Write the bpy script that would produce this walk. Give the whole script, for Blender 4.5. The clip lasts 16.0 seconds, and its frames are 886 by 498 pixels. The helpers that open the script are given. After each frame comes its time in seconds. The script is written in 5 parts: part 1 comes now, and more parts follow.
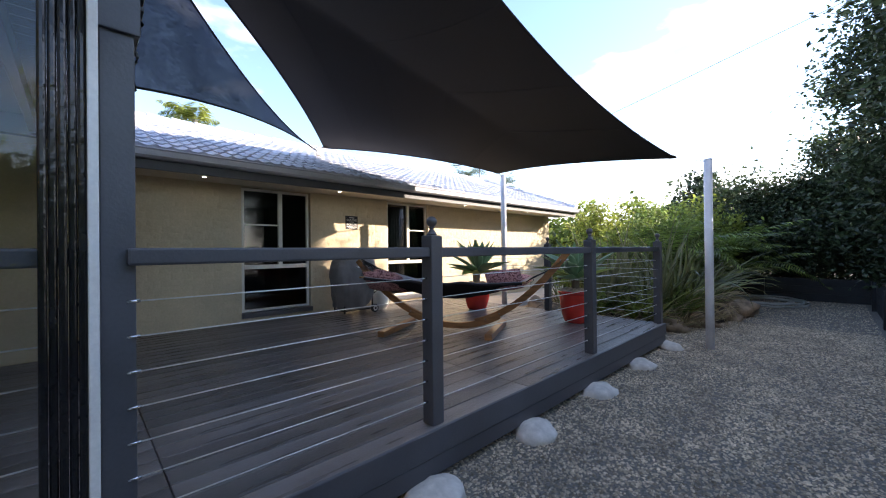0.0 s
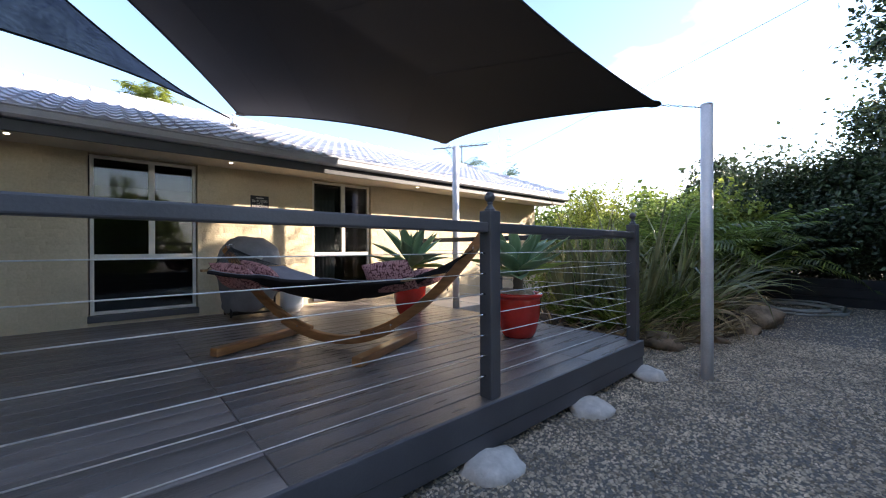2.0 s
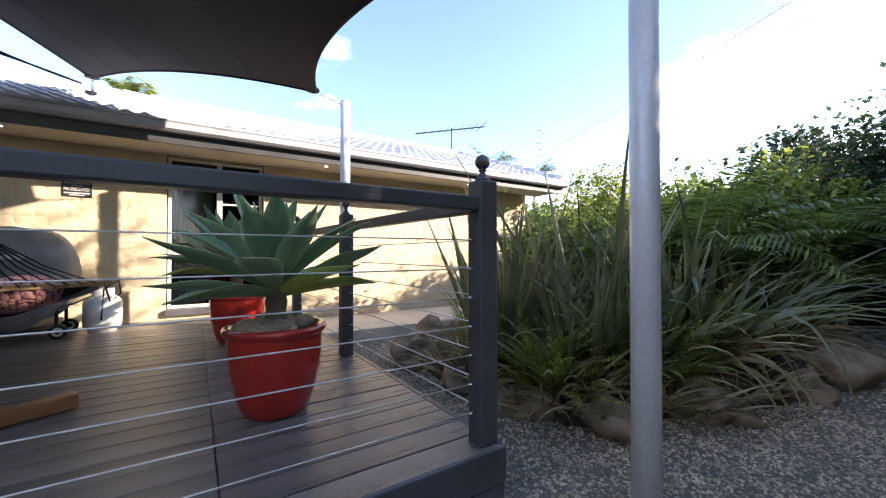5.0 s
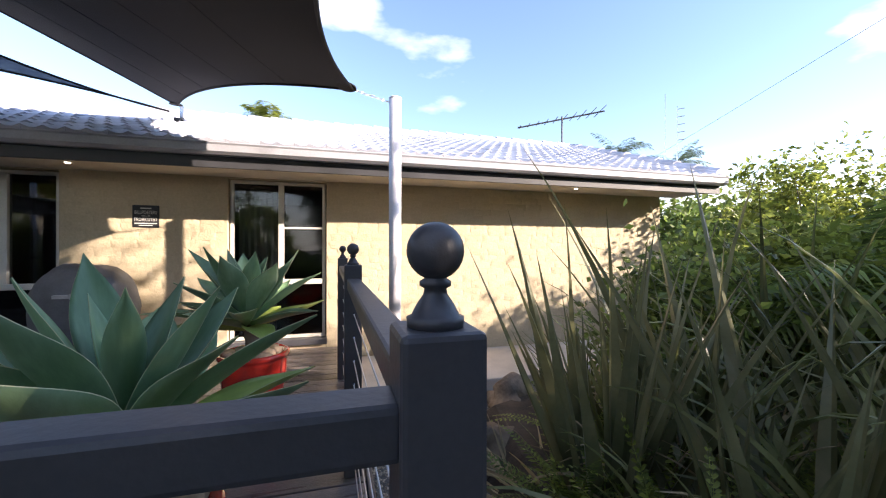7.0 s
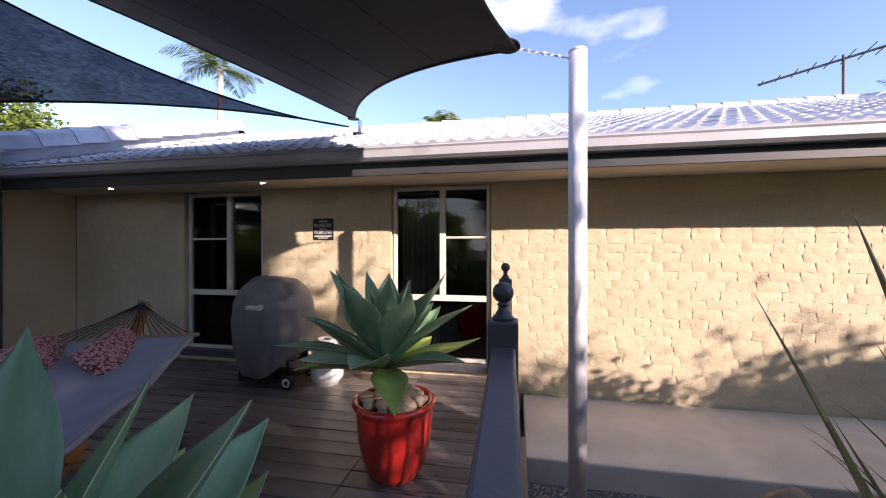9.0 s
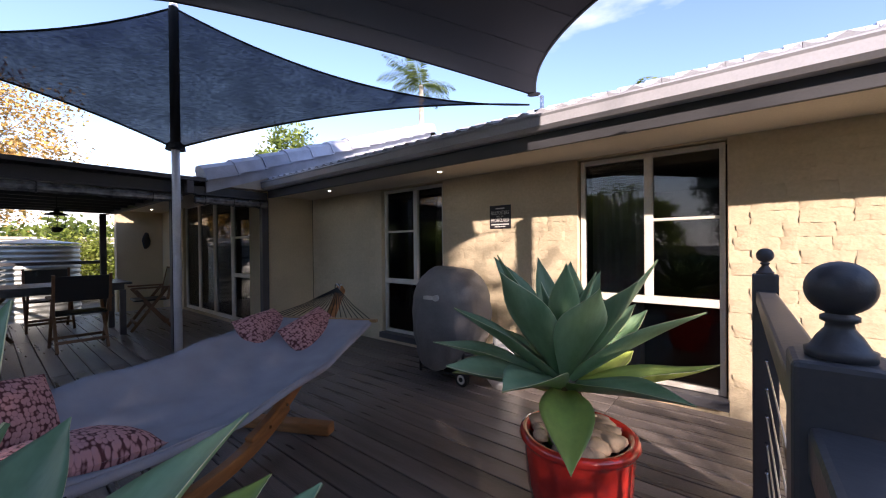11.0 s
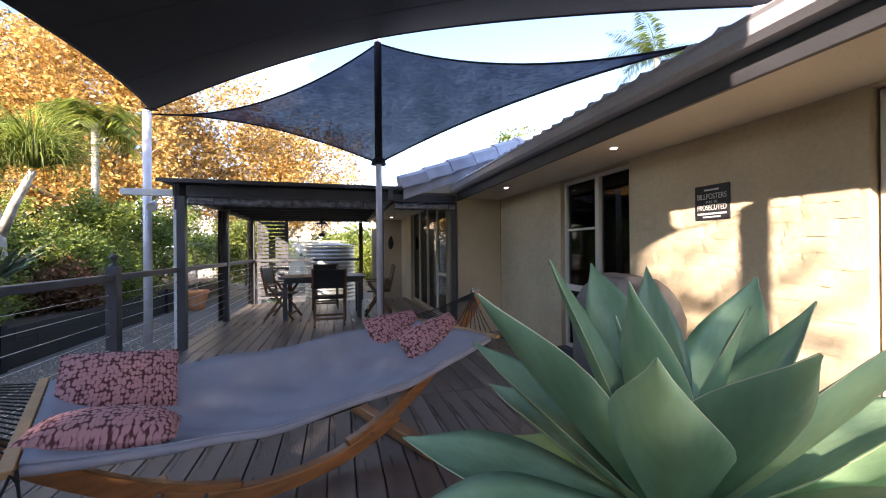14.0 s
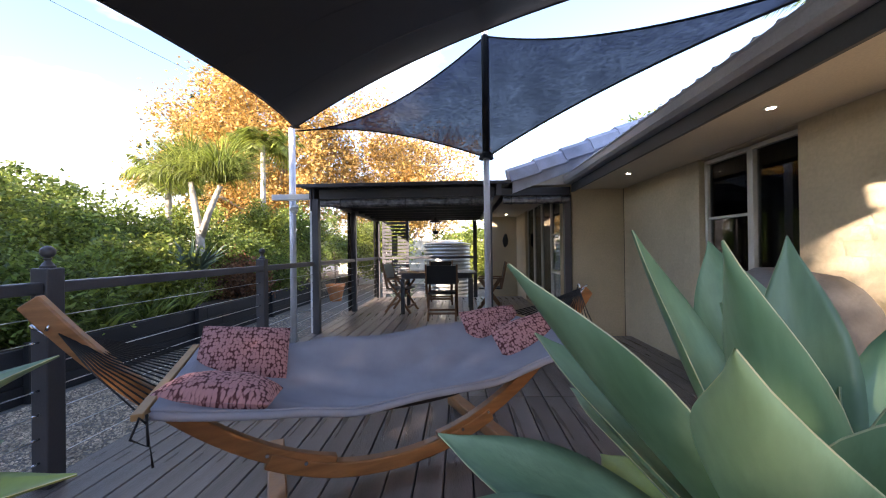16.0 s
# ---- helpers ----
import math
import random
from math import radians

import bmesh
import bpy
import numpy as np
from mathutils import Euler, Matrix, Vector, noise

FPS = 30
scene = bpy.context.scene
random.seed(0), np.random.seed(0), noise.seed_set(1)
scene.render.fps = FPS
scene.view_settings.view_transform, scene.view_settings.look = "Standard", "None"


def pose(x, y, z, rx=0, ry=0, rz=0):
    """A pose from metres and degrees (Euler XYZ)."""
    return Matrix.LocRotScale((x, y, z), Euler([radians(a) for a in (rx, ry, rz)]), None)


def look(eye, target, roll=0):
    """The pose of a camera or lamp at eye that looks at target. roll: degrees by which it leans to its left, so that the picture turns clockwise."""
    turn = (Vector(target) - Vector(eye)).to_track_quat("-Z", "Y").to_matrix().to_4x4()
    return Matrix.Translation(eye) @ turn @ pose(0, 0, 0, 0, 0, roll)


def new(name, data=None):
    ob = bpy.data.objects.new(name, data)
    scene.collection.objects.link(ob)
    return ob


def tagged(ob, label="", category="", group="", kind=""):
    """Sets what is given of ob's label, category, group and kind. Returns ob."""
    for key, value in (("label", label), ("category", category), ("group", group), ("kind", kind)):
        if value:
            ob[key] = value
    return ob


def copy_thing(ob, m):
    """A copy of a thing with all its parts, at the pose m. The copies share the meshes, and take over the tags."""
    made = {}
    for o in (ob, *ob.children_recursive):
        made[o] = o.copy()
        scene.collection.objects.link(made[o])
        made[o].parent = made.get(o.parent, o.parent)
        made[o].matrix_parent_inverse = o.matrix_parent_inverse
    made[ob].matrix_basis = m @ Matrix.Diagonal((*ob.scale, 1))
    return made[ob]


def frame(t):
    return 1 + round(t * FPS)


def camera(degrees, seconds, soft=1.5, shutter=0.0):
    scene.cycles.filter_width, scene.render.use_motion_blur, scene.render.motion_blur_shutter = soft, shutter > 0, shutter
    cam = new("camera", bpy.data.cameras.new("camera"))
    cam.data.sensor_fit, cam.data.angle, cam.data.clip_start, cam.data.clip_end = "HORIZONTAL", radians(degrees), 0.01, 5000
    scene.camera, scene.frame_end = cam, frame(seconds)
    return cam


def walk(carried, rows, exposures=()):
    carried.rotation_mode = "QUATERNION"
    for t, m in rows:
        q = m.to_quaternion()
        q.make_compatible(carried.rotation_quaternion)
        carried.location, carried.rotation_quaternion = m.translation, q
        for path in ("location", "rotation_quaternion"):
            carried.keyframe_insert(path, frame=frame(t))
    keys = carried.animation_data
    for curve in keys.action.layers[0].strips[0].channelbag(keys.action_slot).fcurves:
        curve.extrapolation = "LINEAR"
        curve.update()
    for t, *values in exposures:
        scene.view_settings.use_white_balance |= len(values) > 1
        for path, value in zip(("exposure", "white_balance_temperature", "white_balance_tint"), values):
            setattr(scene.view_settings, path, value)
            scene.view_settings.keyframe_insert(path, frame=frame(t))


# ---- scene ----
cam = camera(99.1, 16.0, soft=1.1)
PATH = [
    (0, (-0.104, 0.06, 1.300), (1.29, 1.493, 1.308), -0.6),
    (0.5, (0.374, 0.075, 1.292), (1.758, 1.519, 1.292), -0.6),
    (1, (0.83, 0.100, 1.253), (2.196, 1.561, 1.251), -0.5),
    (1.5, (1.279, 0.159, 1.200), (2.63, 1.634, 1.198), -0.2),
    (2, (1.751, 0.212, 1.172), (3.082, 1.705, 1.168), -0.2),
    (2.5, (2.277, 0.239, 1.124), (3.567, 1.767, 1.123), -0.1),
    (3, (2.77, 0.245, 1.094), (4.035, 1.795, 1.096), -0.1),
    (3.5, (3.24, 0.228, 1.066), (4.483, 1.794, 1.060), -0.1),
    (4, (3.671, 0.240, 1.065), (4.891, 1.825, 1.068), -0.1),
    (6.5, (5.192, 1.046, 1.321), (5.905, 2.915, 1.331), 0.1),
    (7, (5.327, 1.277, 1.469), (5.861, 3.204, 1.469), 0.1),
    (7.5, (5.442, 1.561, 1.603), (5.786, 3.532, 1.612), 0.1),
    (8, (5.506, 1.781, 1.687), (5.638, 3.777, 1.680), 0.1),
    (8.5, (5.492, 1.992, 1.652), (5.37, 3.988, 1.645), 0.1),
    (9, (5.438, 2.156, 1.596), (5.057, 4.119, 1.594), 0.0),
    (9.5, (5.371, 2.266, 1.538), (4.749, 4.167, 1.522), -0.2),
    (10, (5.352, 2.372, 1.510), (4.504, 4.184, 1.490), -0.4),
    (12.5, (5.285, 3.178, 1.543), (3.586, 4.233, 1.547), -0.5),
    (13, (5.292, 3.338, 1.545), (3.509, 4.243, 1.556), -0.5),
    (13.5, (5.305, 3.447, 1.526), (3.445, 4.18, 1.536), -0.5),
    (14, (5.307, 3.540, 1.509), (3.382, 4.08, 1.512), -0.5),
    (14.5, (5.280, 3.613, 1.495), (3.309, 3.957, 1.506), -0.6),
    (15, (5.245, 3.667, 1.480), (3.253, 3.841, 1.500), -0.6),
    (15.5, (5.222, 3.701, 1.461), (3.222, 3.733, 1.473), -0.6),
    (16, (5.208, 3.717, 1.448), (3.21, 3.63, 1.458), -0.7),
]
walk(cam, [(t, look(eye, target, roll)) for t, eye, target, roll in PATH],
     [(0.0, 1.95, 7000, 17), (4.0, 1.95, 7000, 17), (7.0, 1.64, 7000, 20), (9.0, 1.22, 6800, 27), (10.0, 1.21, 6800, 27), (12.5, 1.82, 6900, 23), (16.0, 2.25, 7200, 23)])

# ---- light ----
SUN = Vector((1.43, -1.0, 0.65)).normalized()
world = bpy.data.worlds.new("sky")
scene.world = world
world.use_nodes = True
wn, wl = world.node_tree.nodes, world.node_tree.links
wn.clear()
sky = wn.new("ShaderNodeTexSky")
sky.sky_type, sky.sun_disc = "NISHITA", False
sky.sun_elevation, sky.sun_rotation = math.asin(SUN.z), math.atan2(SUN.x, SUN.y)
sky.air_density, sky.dust_density, sky.ozone_density = 1.0, 0.25, 2.8
wco = wn.new("ShaderNodeTexCoord")
wmap = wn.new("ShaderNodeMapping")
wmap.inputs["Scale"].default_value = (1.0, 1.0, 2.6)
cloud = wn.new("ShaderNodeTexNoise")
cloud.inputs["Scale"].default_value, cloud.inputs["Detail"].default_value = 2.1, 7
ramp = wn.new("ShaderNodeValToRGB")
ramp.color_ramp.elements[0].position, ramp.color_ramp.elements[1].position = 0.56, 0.80
cmix = wn.new("ShaderNodeMixRGB")
cmix.inputs["Color2"].default_value = (7.0, 7.15, 7.4, 1)
bg = wn.new("ShaderNodeBackground")
bg.inputs["Strength"].default_value = 0.15
wout = wn.new("ShaderNodeOutputWorld")
wl.new(wco.outputs["Generated"], wmap.inputs["Vector"])
wl.new(wmap.outputs["Vector"], cloud.inputs["Vector"])
wl.new(cloud.outputs["Fac"], ramp.inputs["Fac"])
wl.new(ramp.outputs["Color"], cmix.inputs["Fac"])
wl.new(sky.outputs["Color"], cmix.inputs["Color1"])
sep = wn.new("ShaderNodeSeparateXYZ")
haze = wn.new("ShaderNodeMapRange")
haze.interpolation_type = "SMOOTHSTEP"
haze.inputs["From Min"].default_value, haze.inputs["From Max"].default_value = 0.02, 0.23
haze.inputs["To Min"].default_value, haze.inputs["To Max"].default_value = 0.74, 0.0
hmix = wn.new("ShaderNodeMixRGB")
hmix.inputs["Color2"].default_value = (5.6, 5.8, 6.1, 1)
wl.new(wco.outputs["Generated"], sep.inputs["Vector"])
wl.new(sep.outputs["Z"], haze.inputs["Value"])
wl.new(haze.outputs["Result"], hmix.inputs["Fac"])
wl.new(cmix.outputs["Color"], hmix.inputs["Color1"])
wl.new(hmix.outputs["Color"], bg.inputs["Color"])
wl.new(bg.outputs["Background"], wout.inputs["Surface"])

sun = new("sun", bpy.data.lights.new("sun", "SUN"))
sun.data.energy, sun.data.angle, sun.data.color = 4.3, radians(0.6), (1.0, 0.92, 0.80)
sun.matrix_world = look(SUN * 40, (0, 0, 0))


# ---- materials ----
def mat(name, col, rough=0.6, metal=0.0, var=0.18, scale=6.0, bump=0.1, bscale=80.0, rnd=0.0, stretch=(1, 1, 1), spec=0.5, col2=None, coat=0.0):
    m = bpy.data.materials.new(name)
    m.use_nodes = True
    n, l = m.node_tree.nodes, m.node_tree.links
    b = n["Principled BSDF"]
    co, mp = n.new("ShaderNodeTexCoord"), n.new("ShaderNodeMapping")
    mp.inputs["Scale"].default_value = stretch
    l.new(co.outputs["Object"], mp.inputs["Vector"])
    big, fine = n.new("ShaderNodeTexNoise"), n.new("ShaderNodeTexNoise")
    big.inputs["Scale"].default_value, big.inputs["Detail"].default_value = scale, 5
    fine.inputs["Scale"].default_value, fine.inputs["Detail"].default_value = bscale, 3
    l.new(mp.outputs["Vector"], big.inputs["Vector"])
    l.new(mp.outputs["Vector"], fine.inputs["Vector"])
    mix = n.new("ShaderNodeMixRGB")
    c2 = col2 or tuple(min(1, c * (1 + var)) for c in col)
    mix.inputs["Color1"].default_value = (*[c * (1 - var) for c in col], 1)
    mix.inputs["Color2"].default_value = (*c2, 1)
    rr = n.new("ShaderNodeMapRange")
    rr.inputs["From Min"].default_value, rr.inputs["From Max"].default_value = 0.3, 0.7
    l.new(big.outputs["Fac"], rr.inputs["Value"])
    l.new(rr.outputs["Result"], mix.inputs["Fac"])
    out = mix.outputs["Color"]
    fm = n.new("ShaderNodeMixRGB")
    fm.blend_type = "MULTIPLY"
    fm.inputs["Fac"].default_value = 0.35
    fr = n.new("ShaderNodeMapRange")
    fr.inputs["To Min"].default_value, fr.inputs["To Max"].default_value = 0.55, 1.35
    l.new(fine.outputs["Fac"], fr.inputs["Value"])
    l.new(out, fm.inputs["Color1"])
    l.new(fr.outputs["Result"], fm.inputs["Color2"])
    out = fm.outputs["Color"]
    if rnd:
        inf = n.new("ShaderNodeObjectInfo")
        hr = n.new("ShaderNodeMapRange")
        hr.inputs["To Min"].default_value, hr.inputs["To Max"].default_value = 1 - rnd, 1 + rnd
        l.new(inf.outputs["Random"], hr.inputs["Value"])
        mm = n.new("ShaderNodeMixRGB")
        mm.blend_type = "MULTIPLY"
        mm.inputs["Fac"].default_value = 1
        l.new(out, mm.inputs["Color1"])
        l.new(hr.outputs["Result"], mm.inputs["Color2"])
        out = mm.outputs["Color"]
    l.new(out, b.inputs["Base Color"])
    b.inputs["Metallic"].default_value = metal
    b.inputs["Specular IOR Level"].default_value = spec
    b.inputs["Coat Weight"].default_value = coat
    ro = n.new("ShaderNodeMapRange")
    ro.inputs["To Min"].default_value, ro.inputs["To Max"].default_value = max(0.02, rough - 0.12), min(1, rough + 0.12)
    l.new(big.outputs["Fac"], ro.inputs["Value"])
    l.new(ro.outputs["Result"], b.inputs["Roughness"])
    if bump:
        bp = n.new("ShaderNodeBump")
        bp.inputs["Strength"].default_value, bp.inputs["Distance"].default_value = bump, 0.01
        l.new(fine.outputs["Fac"], bp.inputs["Height"])
        l.new(bp.outputs["Normal"], b.inputs["Normal"])
    return m


def leaf_mat(name, col, col2, rough=0.45, glow=0.35):
    m = mat(name, col, rough, 0, 0.25, 3.0, 0.05, 40, col2=col2)
    n, l = m.node_tree.nodes, m.node_tree.links
    b = n["Principled BSDF"]
    isl = n.new("ShaderNodeNewGeometry")
    mm = n.new("ShaderNodeMixRGB")
    mm.blend_type = "MULTIPLY"
    mm.inputs["Fac"].default_value = 1
    hr = n.new("ShaderNodeMapRange")
    hr.inputs["To Min"].default_value, hr.inputs["To Max"].default_value = 0.4, 1.6
    l.new(isl.outputs["Random Per Island"], hr.inputs["Value"])
    src = b.inputs["Base Color"].links[0].from_socket
    l.new(src, mm.inputs["Color1"])
    l.new(hr.outputs["Result"], mm.inputs["Color2"])
    l.new(mm.outputs["Color"], b.inputs["Base Color"])
    tr, mx = n.new("ShaderNodeBsdfTranslucent"), n.new("ShaderNodeMixShader")
    l.new(mm.outputs["Color"], tr.inputs["Color"])
    mx.inputs["Fac"].default_value = glow
    l.new(b.outputs["BSDF"], mx.inputs[1])
    l.new(tr.outputs["BSDF"], mx.inputs[2])
    l.new(mx.outputs["Shader"], n["Material Output"].inputs["Surface"])
    return m


def glass_mat(name, tint, reflect=1.0):
    m = bpy.data.materials.new(name)
    m.use_nodes = True
    n, l = m.node_tree.nodes, m.node_tree.links
    n.remove(n["Principled BSDF"])
    t, g, mx, f = n.new("ShaderNodeBsdfTransparent"), n.new("ShaderNodeBsdfGlossy"), n.new("ShaderNodeMixShader"), n.new("ShaderNodeFresnel")
    t.inputs["Color"].default_value = (*tint, 1)
    g.inputs["Roughness"].default_value = 0.01
    f.inputs["IOR"].default_value = 1.0 + 0.6 * reflect
    if reflect > 0.5:
        l.new(f.outputs["Fac"], mx.inputs["Fac"])
    else:
        mx.inputs["Fac"].default_value = 0.3 * reflect
    l.new(t.outputs["BSDF"], mx.inputs[1])
    l.new(g.outputs["BSDF"], mx.inputs[2])
    l.new(mx.outputs["Shader"], n["Material Output"].inputs["Surface"])
    return m


def cloth_mat(name, col, through_amount, weave=False):
    m = mat(name, col, 0.85, 0, 0.10, 0.7, 0.15, 400, stretch=(1, 1, 0.35), spec=0.2)
    n, l = m.node_tree.nodes, m.node_tree.links
    t, mx = n.new("ShaderNodeBsdfTransparent"), n.new("ShaderNodeMixShader")
    no = n.new("ShaderNodeTexNoise")
    no.inputs["Scale"].default_value = 7
    r = n.new("ShaderNodeMapRange")
    r.inputs["From Min"].default_value, r.inputs["From Max"].default_value = 0.3, 0.7
    r.inputs["To Min"].default_value, r.inputs["To Max"].default_value = through_amount * 0.7, through_amount * 1.3
    l.new(no.outputs["Fac"], r.inputs["Value"])
    fac = r.outputs["Result"]
    if weave:
        co, mp, yarn = n.new("ShaderNodeTexCoord"), n.new("ShaderNodeMapping"), n.new("ShaderNodeTexNoise")
        mp.inputs["Rotation"].default_value = (0, 0, 0.98)
        mp.inputs["Scale"].default_value = (5.0, 5.0, 30.0)
        yarn.inputs["Scale"].default_value, yarn.inputs["Detail"].default_value = 3.4, 10
        yr, mul = n.new("ShaderNodeMapRange"), n.new("ShaderNodeMath")
        yr.inputs["From Min"].default_value, yr.inputs["From Max"].default_value = 0.34, 0.68
        yr.inputs["To Min"].default_value, yr.inputs["To Max"].default_value = 0.5, 1.6
        mul.operation = "MULTIPLY"
        l.new(co.outputs["Object"], mp.inputs["Vector"])
        l.new(mp.outputs["Vector"], yarn.inputs["Vector"])
        l.new(yarn.outputs["Fac"], yr.inputs["Value"])
        l.new(fac, mul.inputs[0])
        l.new(yr.outputs["Result"], mul.inputs[1])
        fac = mul.outputs["Value"]
    l.new(fac, mx.inputs["Fac"])
    l.new(n["Principled BSDF"].outputs["BSDF"], mx.inputs[1])
    l.new(t.outputs["BSDF"], mx.inputs[2])
    l.new(mx.outputs["Shader"], n["Material Output"].inputs["Surface"])
    return m


CHAR = mat("charcoal_paint", (0.075, 0.074, 0.082), 0.42, 0, 0.2, 3, 0.08, 90, rnd=0.12)
DECK = mat("deck_paint", (0.178, 0.151, 0.139), 0.30, 0, 0.42, 1.6, 0.35, 60, rnd=0.28, stretch=(0.5, 4, 4))
WALLP = mat("ochre_render", (0.60, 0.495, 0.335), 0.8, 0, 0.12, 1.4, 0.35, 45, rnd=0.05)
SOFFIT = mat("cream_soffit", (0.62, 0.55, 0.44), 0.7, 0, 0.06, 2, 0.05)
FRAMEW = mat("window_white", (0.72, 0.68, 0.60), 0.4, 0, 0.06, 4, 0.03)
GUTTER = mat("gutter_grey", (0.42, 0.42, 0.45), 0.4, 0, 0.15, 2, 0.03)
GUTDARK = mat("fascia_dark", (0.05, 0.05, 0.055), 0.5, 0, 0.2, 3, 0.05)
TILE = mat("roof_tile", (0.56, 0.57, 0.63), 0.55, 0, 0.25, 3, 0.3, 70, rnd=0.15)
POLE = mat("pole_silver", (0.74, 0.73, 0.76), 0.38, 0.1, 0.1, 5, 0.04)
CABLE = mat("cable_steel", (0.80, 0.79, 0.76), 0.35, 0.55, 0.1, 20, 0.02)
STEEL = mat("steel", (0.62, 0.62, 0.64), 0.25, 1.0, 0.1, 20, 0.02)
SAIL = cloth_mat("sail_cloth", (0.042, 0.042, 0.048), 0.0)
SAILB = cloth_mat("sail_mesh_blue", (0.030, 0.046, 0.165), 0.05, weave=True)
SEAM = mat("sail_seam", (0.012, 0.012, 0.014), 0.8)
# darker than the stones: shade in the gaps between them is coloured in
GRAVEL = mat("gravel_bed", (0.17, 0.157, 0.14), 0.9, 0, 0.5, 70, 1.0, 120)
STONES = leaf_mat("gravel_stone", (0.40, 0.335, 0.255), (0.58, 0.48, 0.355), 0.85, 0.0)
CONC = mat("concrete", (0.62, 0.56, 0.48), 0.85, 0, 0.15, 2.5, 0.2, 90)
PAD = mat("footing_concrete", (0.62, 0.58, 0.53), 0.9, 0, 0.2, 9, 0.6, 40)
ROCK = mat("sandstone", (0.27, 0.20, 0.14), 0.9, 0, 0.5, 7, 0.8, 30, rnd=0.2)
SOIL = mat("soil", (0.07, 0.05, 0.035), 0.95, 0, 0.5, 9, 0.8, 50)
SLEEPER = mat("black_sleeper", (0.018, 0.018, 0.02), 0.7, 0, 0.4, 4, 0.3, 60, rnd=0.2)
TIMBER = mat("stand_timber", (0.36, 0.155, 0.055), 0.38, 0, 0.3, 5, 0.12, 70, rnd=0.12, stretch=(1, 1, 6), coat=0.2)
TIMBERL = mat("pale_timber", (0.42, 0.24, 0.10), 0.5, 0, 0.25, 6, 0.1, 70)
FABRIC = mat("hammock_cloth", (0.36, 0.355, 0.39), 0.9, 0, 0.12, 5, 0.3, 350, spec=0.1)
UNDERCLOTH = mat("hammock_undercloth", (0.035, 0.030, 0.030), 0.9, 0, 0.2, 5, 0.3, 300, spec=0.1)
ROPE = mat("black_rope", (0.015, 0.014, 0.014), 0.8)
POT = mat("red_glaze", (0.52, 0.028, 0.018), 0.16, 0, 0.18, 5, 0.05, 60, coat=0.6)
POTSTONE = mat("pot_pebble", (0.47, 0.34, 0.23), 0.7, 0, 0.3, 12, 0.2, rnd=0.3)
COVER = mat("cover_vinyl", (0.185, 0.18, 0.182), 0.55, 0, 0.2, 4, 0.25, 60)
WHITE = mat("white_enamel", (0.75, 0.74, 0.70), 0.35, 0, 0.06, 6, 0.02)
BLACKP = mat("black_plastic", (0.014, 0.014, 0.015), 0.45)
SIGNB = mat("sign_black", (0.018, 0.017, 0.02), 0.5, 0, 0.3, 30, 0.1)
SIGNW = mat("sign_white", (0.62, 0.60, 0.56), 0.6)
# one dark colour on all room surfaces stands in for unlit interiors
ROOM = mat("room_unlit", (0.10, 0.09, 0.08), 0.9)
CURTAIN = mat("curtain", (0.55, 0.50, 0.43), 0.9, 0, 0.2, 8, 0.1)
GLASS = glass_mat("window_glass", (0.62, 0.64, 0.65), 0.9)
CLEAR = glass_mat("clear_vinyl", (0.93, 0.94, 0.95), 0.2)
LAMP = bpy.data.materials.new("downlight_glow")
LAMP.use_nodes = True
LAMP.node_tree.nodes["Principled BSDF"].inputs["Emission Color"].default_value = (1, 0.9, 0.72, 1)
LAMP.node_tree.nodes["Principled BSDF"].inputs["Emission Strength"].default_value = 9.0
BARK = mat("bark", (0.20, 0.16, 0.12), 0.9, 0, 0.4, 6, 0.8, 30, stretch=(1, 1, 0.3))
PALEBARK = mat("pale_bark", (0.42, 0.38, 0.32), 0.9, 0, 0.3, 6, 0.6, 30)
AGAVE = mat("agave_leaf", (0.18, 0.325, 0.15), 0.38, 0, 0.16, 5.0, 0.10, 34, rnd=0.26, col2=(0.30, 0.45, 0.26), spec=0.4, stretch=(1.2, 2.6, 0.5))
# lighter, yellower green for some of the outer leaves
AGAVEY = mat("agave_yellow_leaf", (0.36, 0.45, 0.10), 0.40, 0, 0.24, 4, 0.08, 34, rnd=0.25, stretch=(1.2, 2.6, 0.5))
AGEDGE = mat("agave_margin", (0.62, 0.62, 0.36), 0.6)
L_DARK = leaf_mat("leaf_dark", (0.035, 0.058, 0.030), (0.065, 0.095, 0.040))
L_GREEN = leaf_mat("leaf_green", (0.13, 0.205, 0.04), (0.26, 0.33, 0.075), glow=0.45)
L_LIME = leaf_mat("leaf_lime", (0.21, 0.28, 0.045), (0.36, 0.40, 0.085), glow=0.5)
L_GOLD = leaf_mat("leaf_gold", (0.50, 0.29, 0.07), (0.73, 0.49, 0.16), glow=0.4)
L_BLADE = leaf_mat("leaf_blade", (0.15, 0.165, 0.055), (0.30, 0.31, 0.13), 0.27, 0.35)
L_SWORD = leaf_mat("leaf_sword", (0.15, 0.16, 0.072), (0.27, 0.26, 0.13), 0.34, 0.35)
L_DRY = leaf_mat("leaf_dry", (0.36, 0.26, 0.13), (0.56, 0.45, 0.27), 0.7, 0.2)
L_BLUE = leaf_mat("leaf_blue_green", (0.14, 0.21, 0.13), (0.22, 0.30, 0.20), 0.5, 0.15)
L_RED = leaf_mat("leaf_russet", (0.20, 0.09, 0.05), (0.28, 0.14, 0.07))


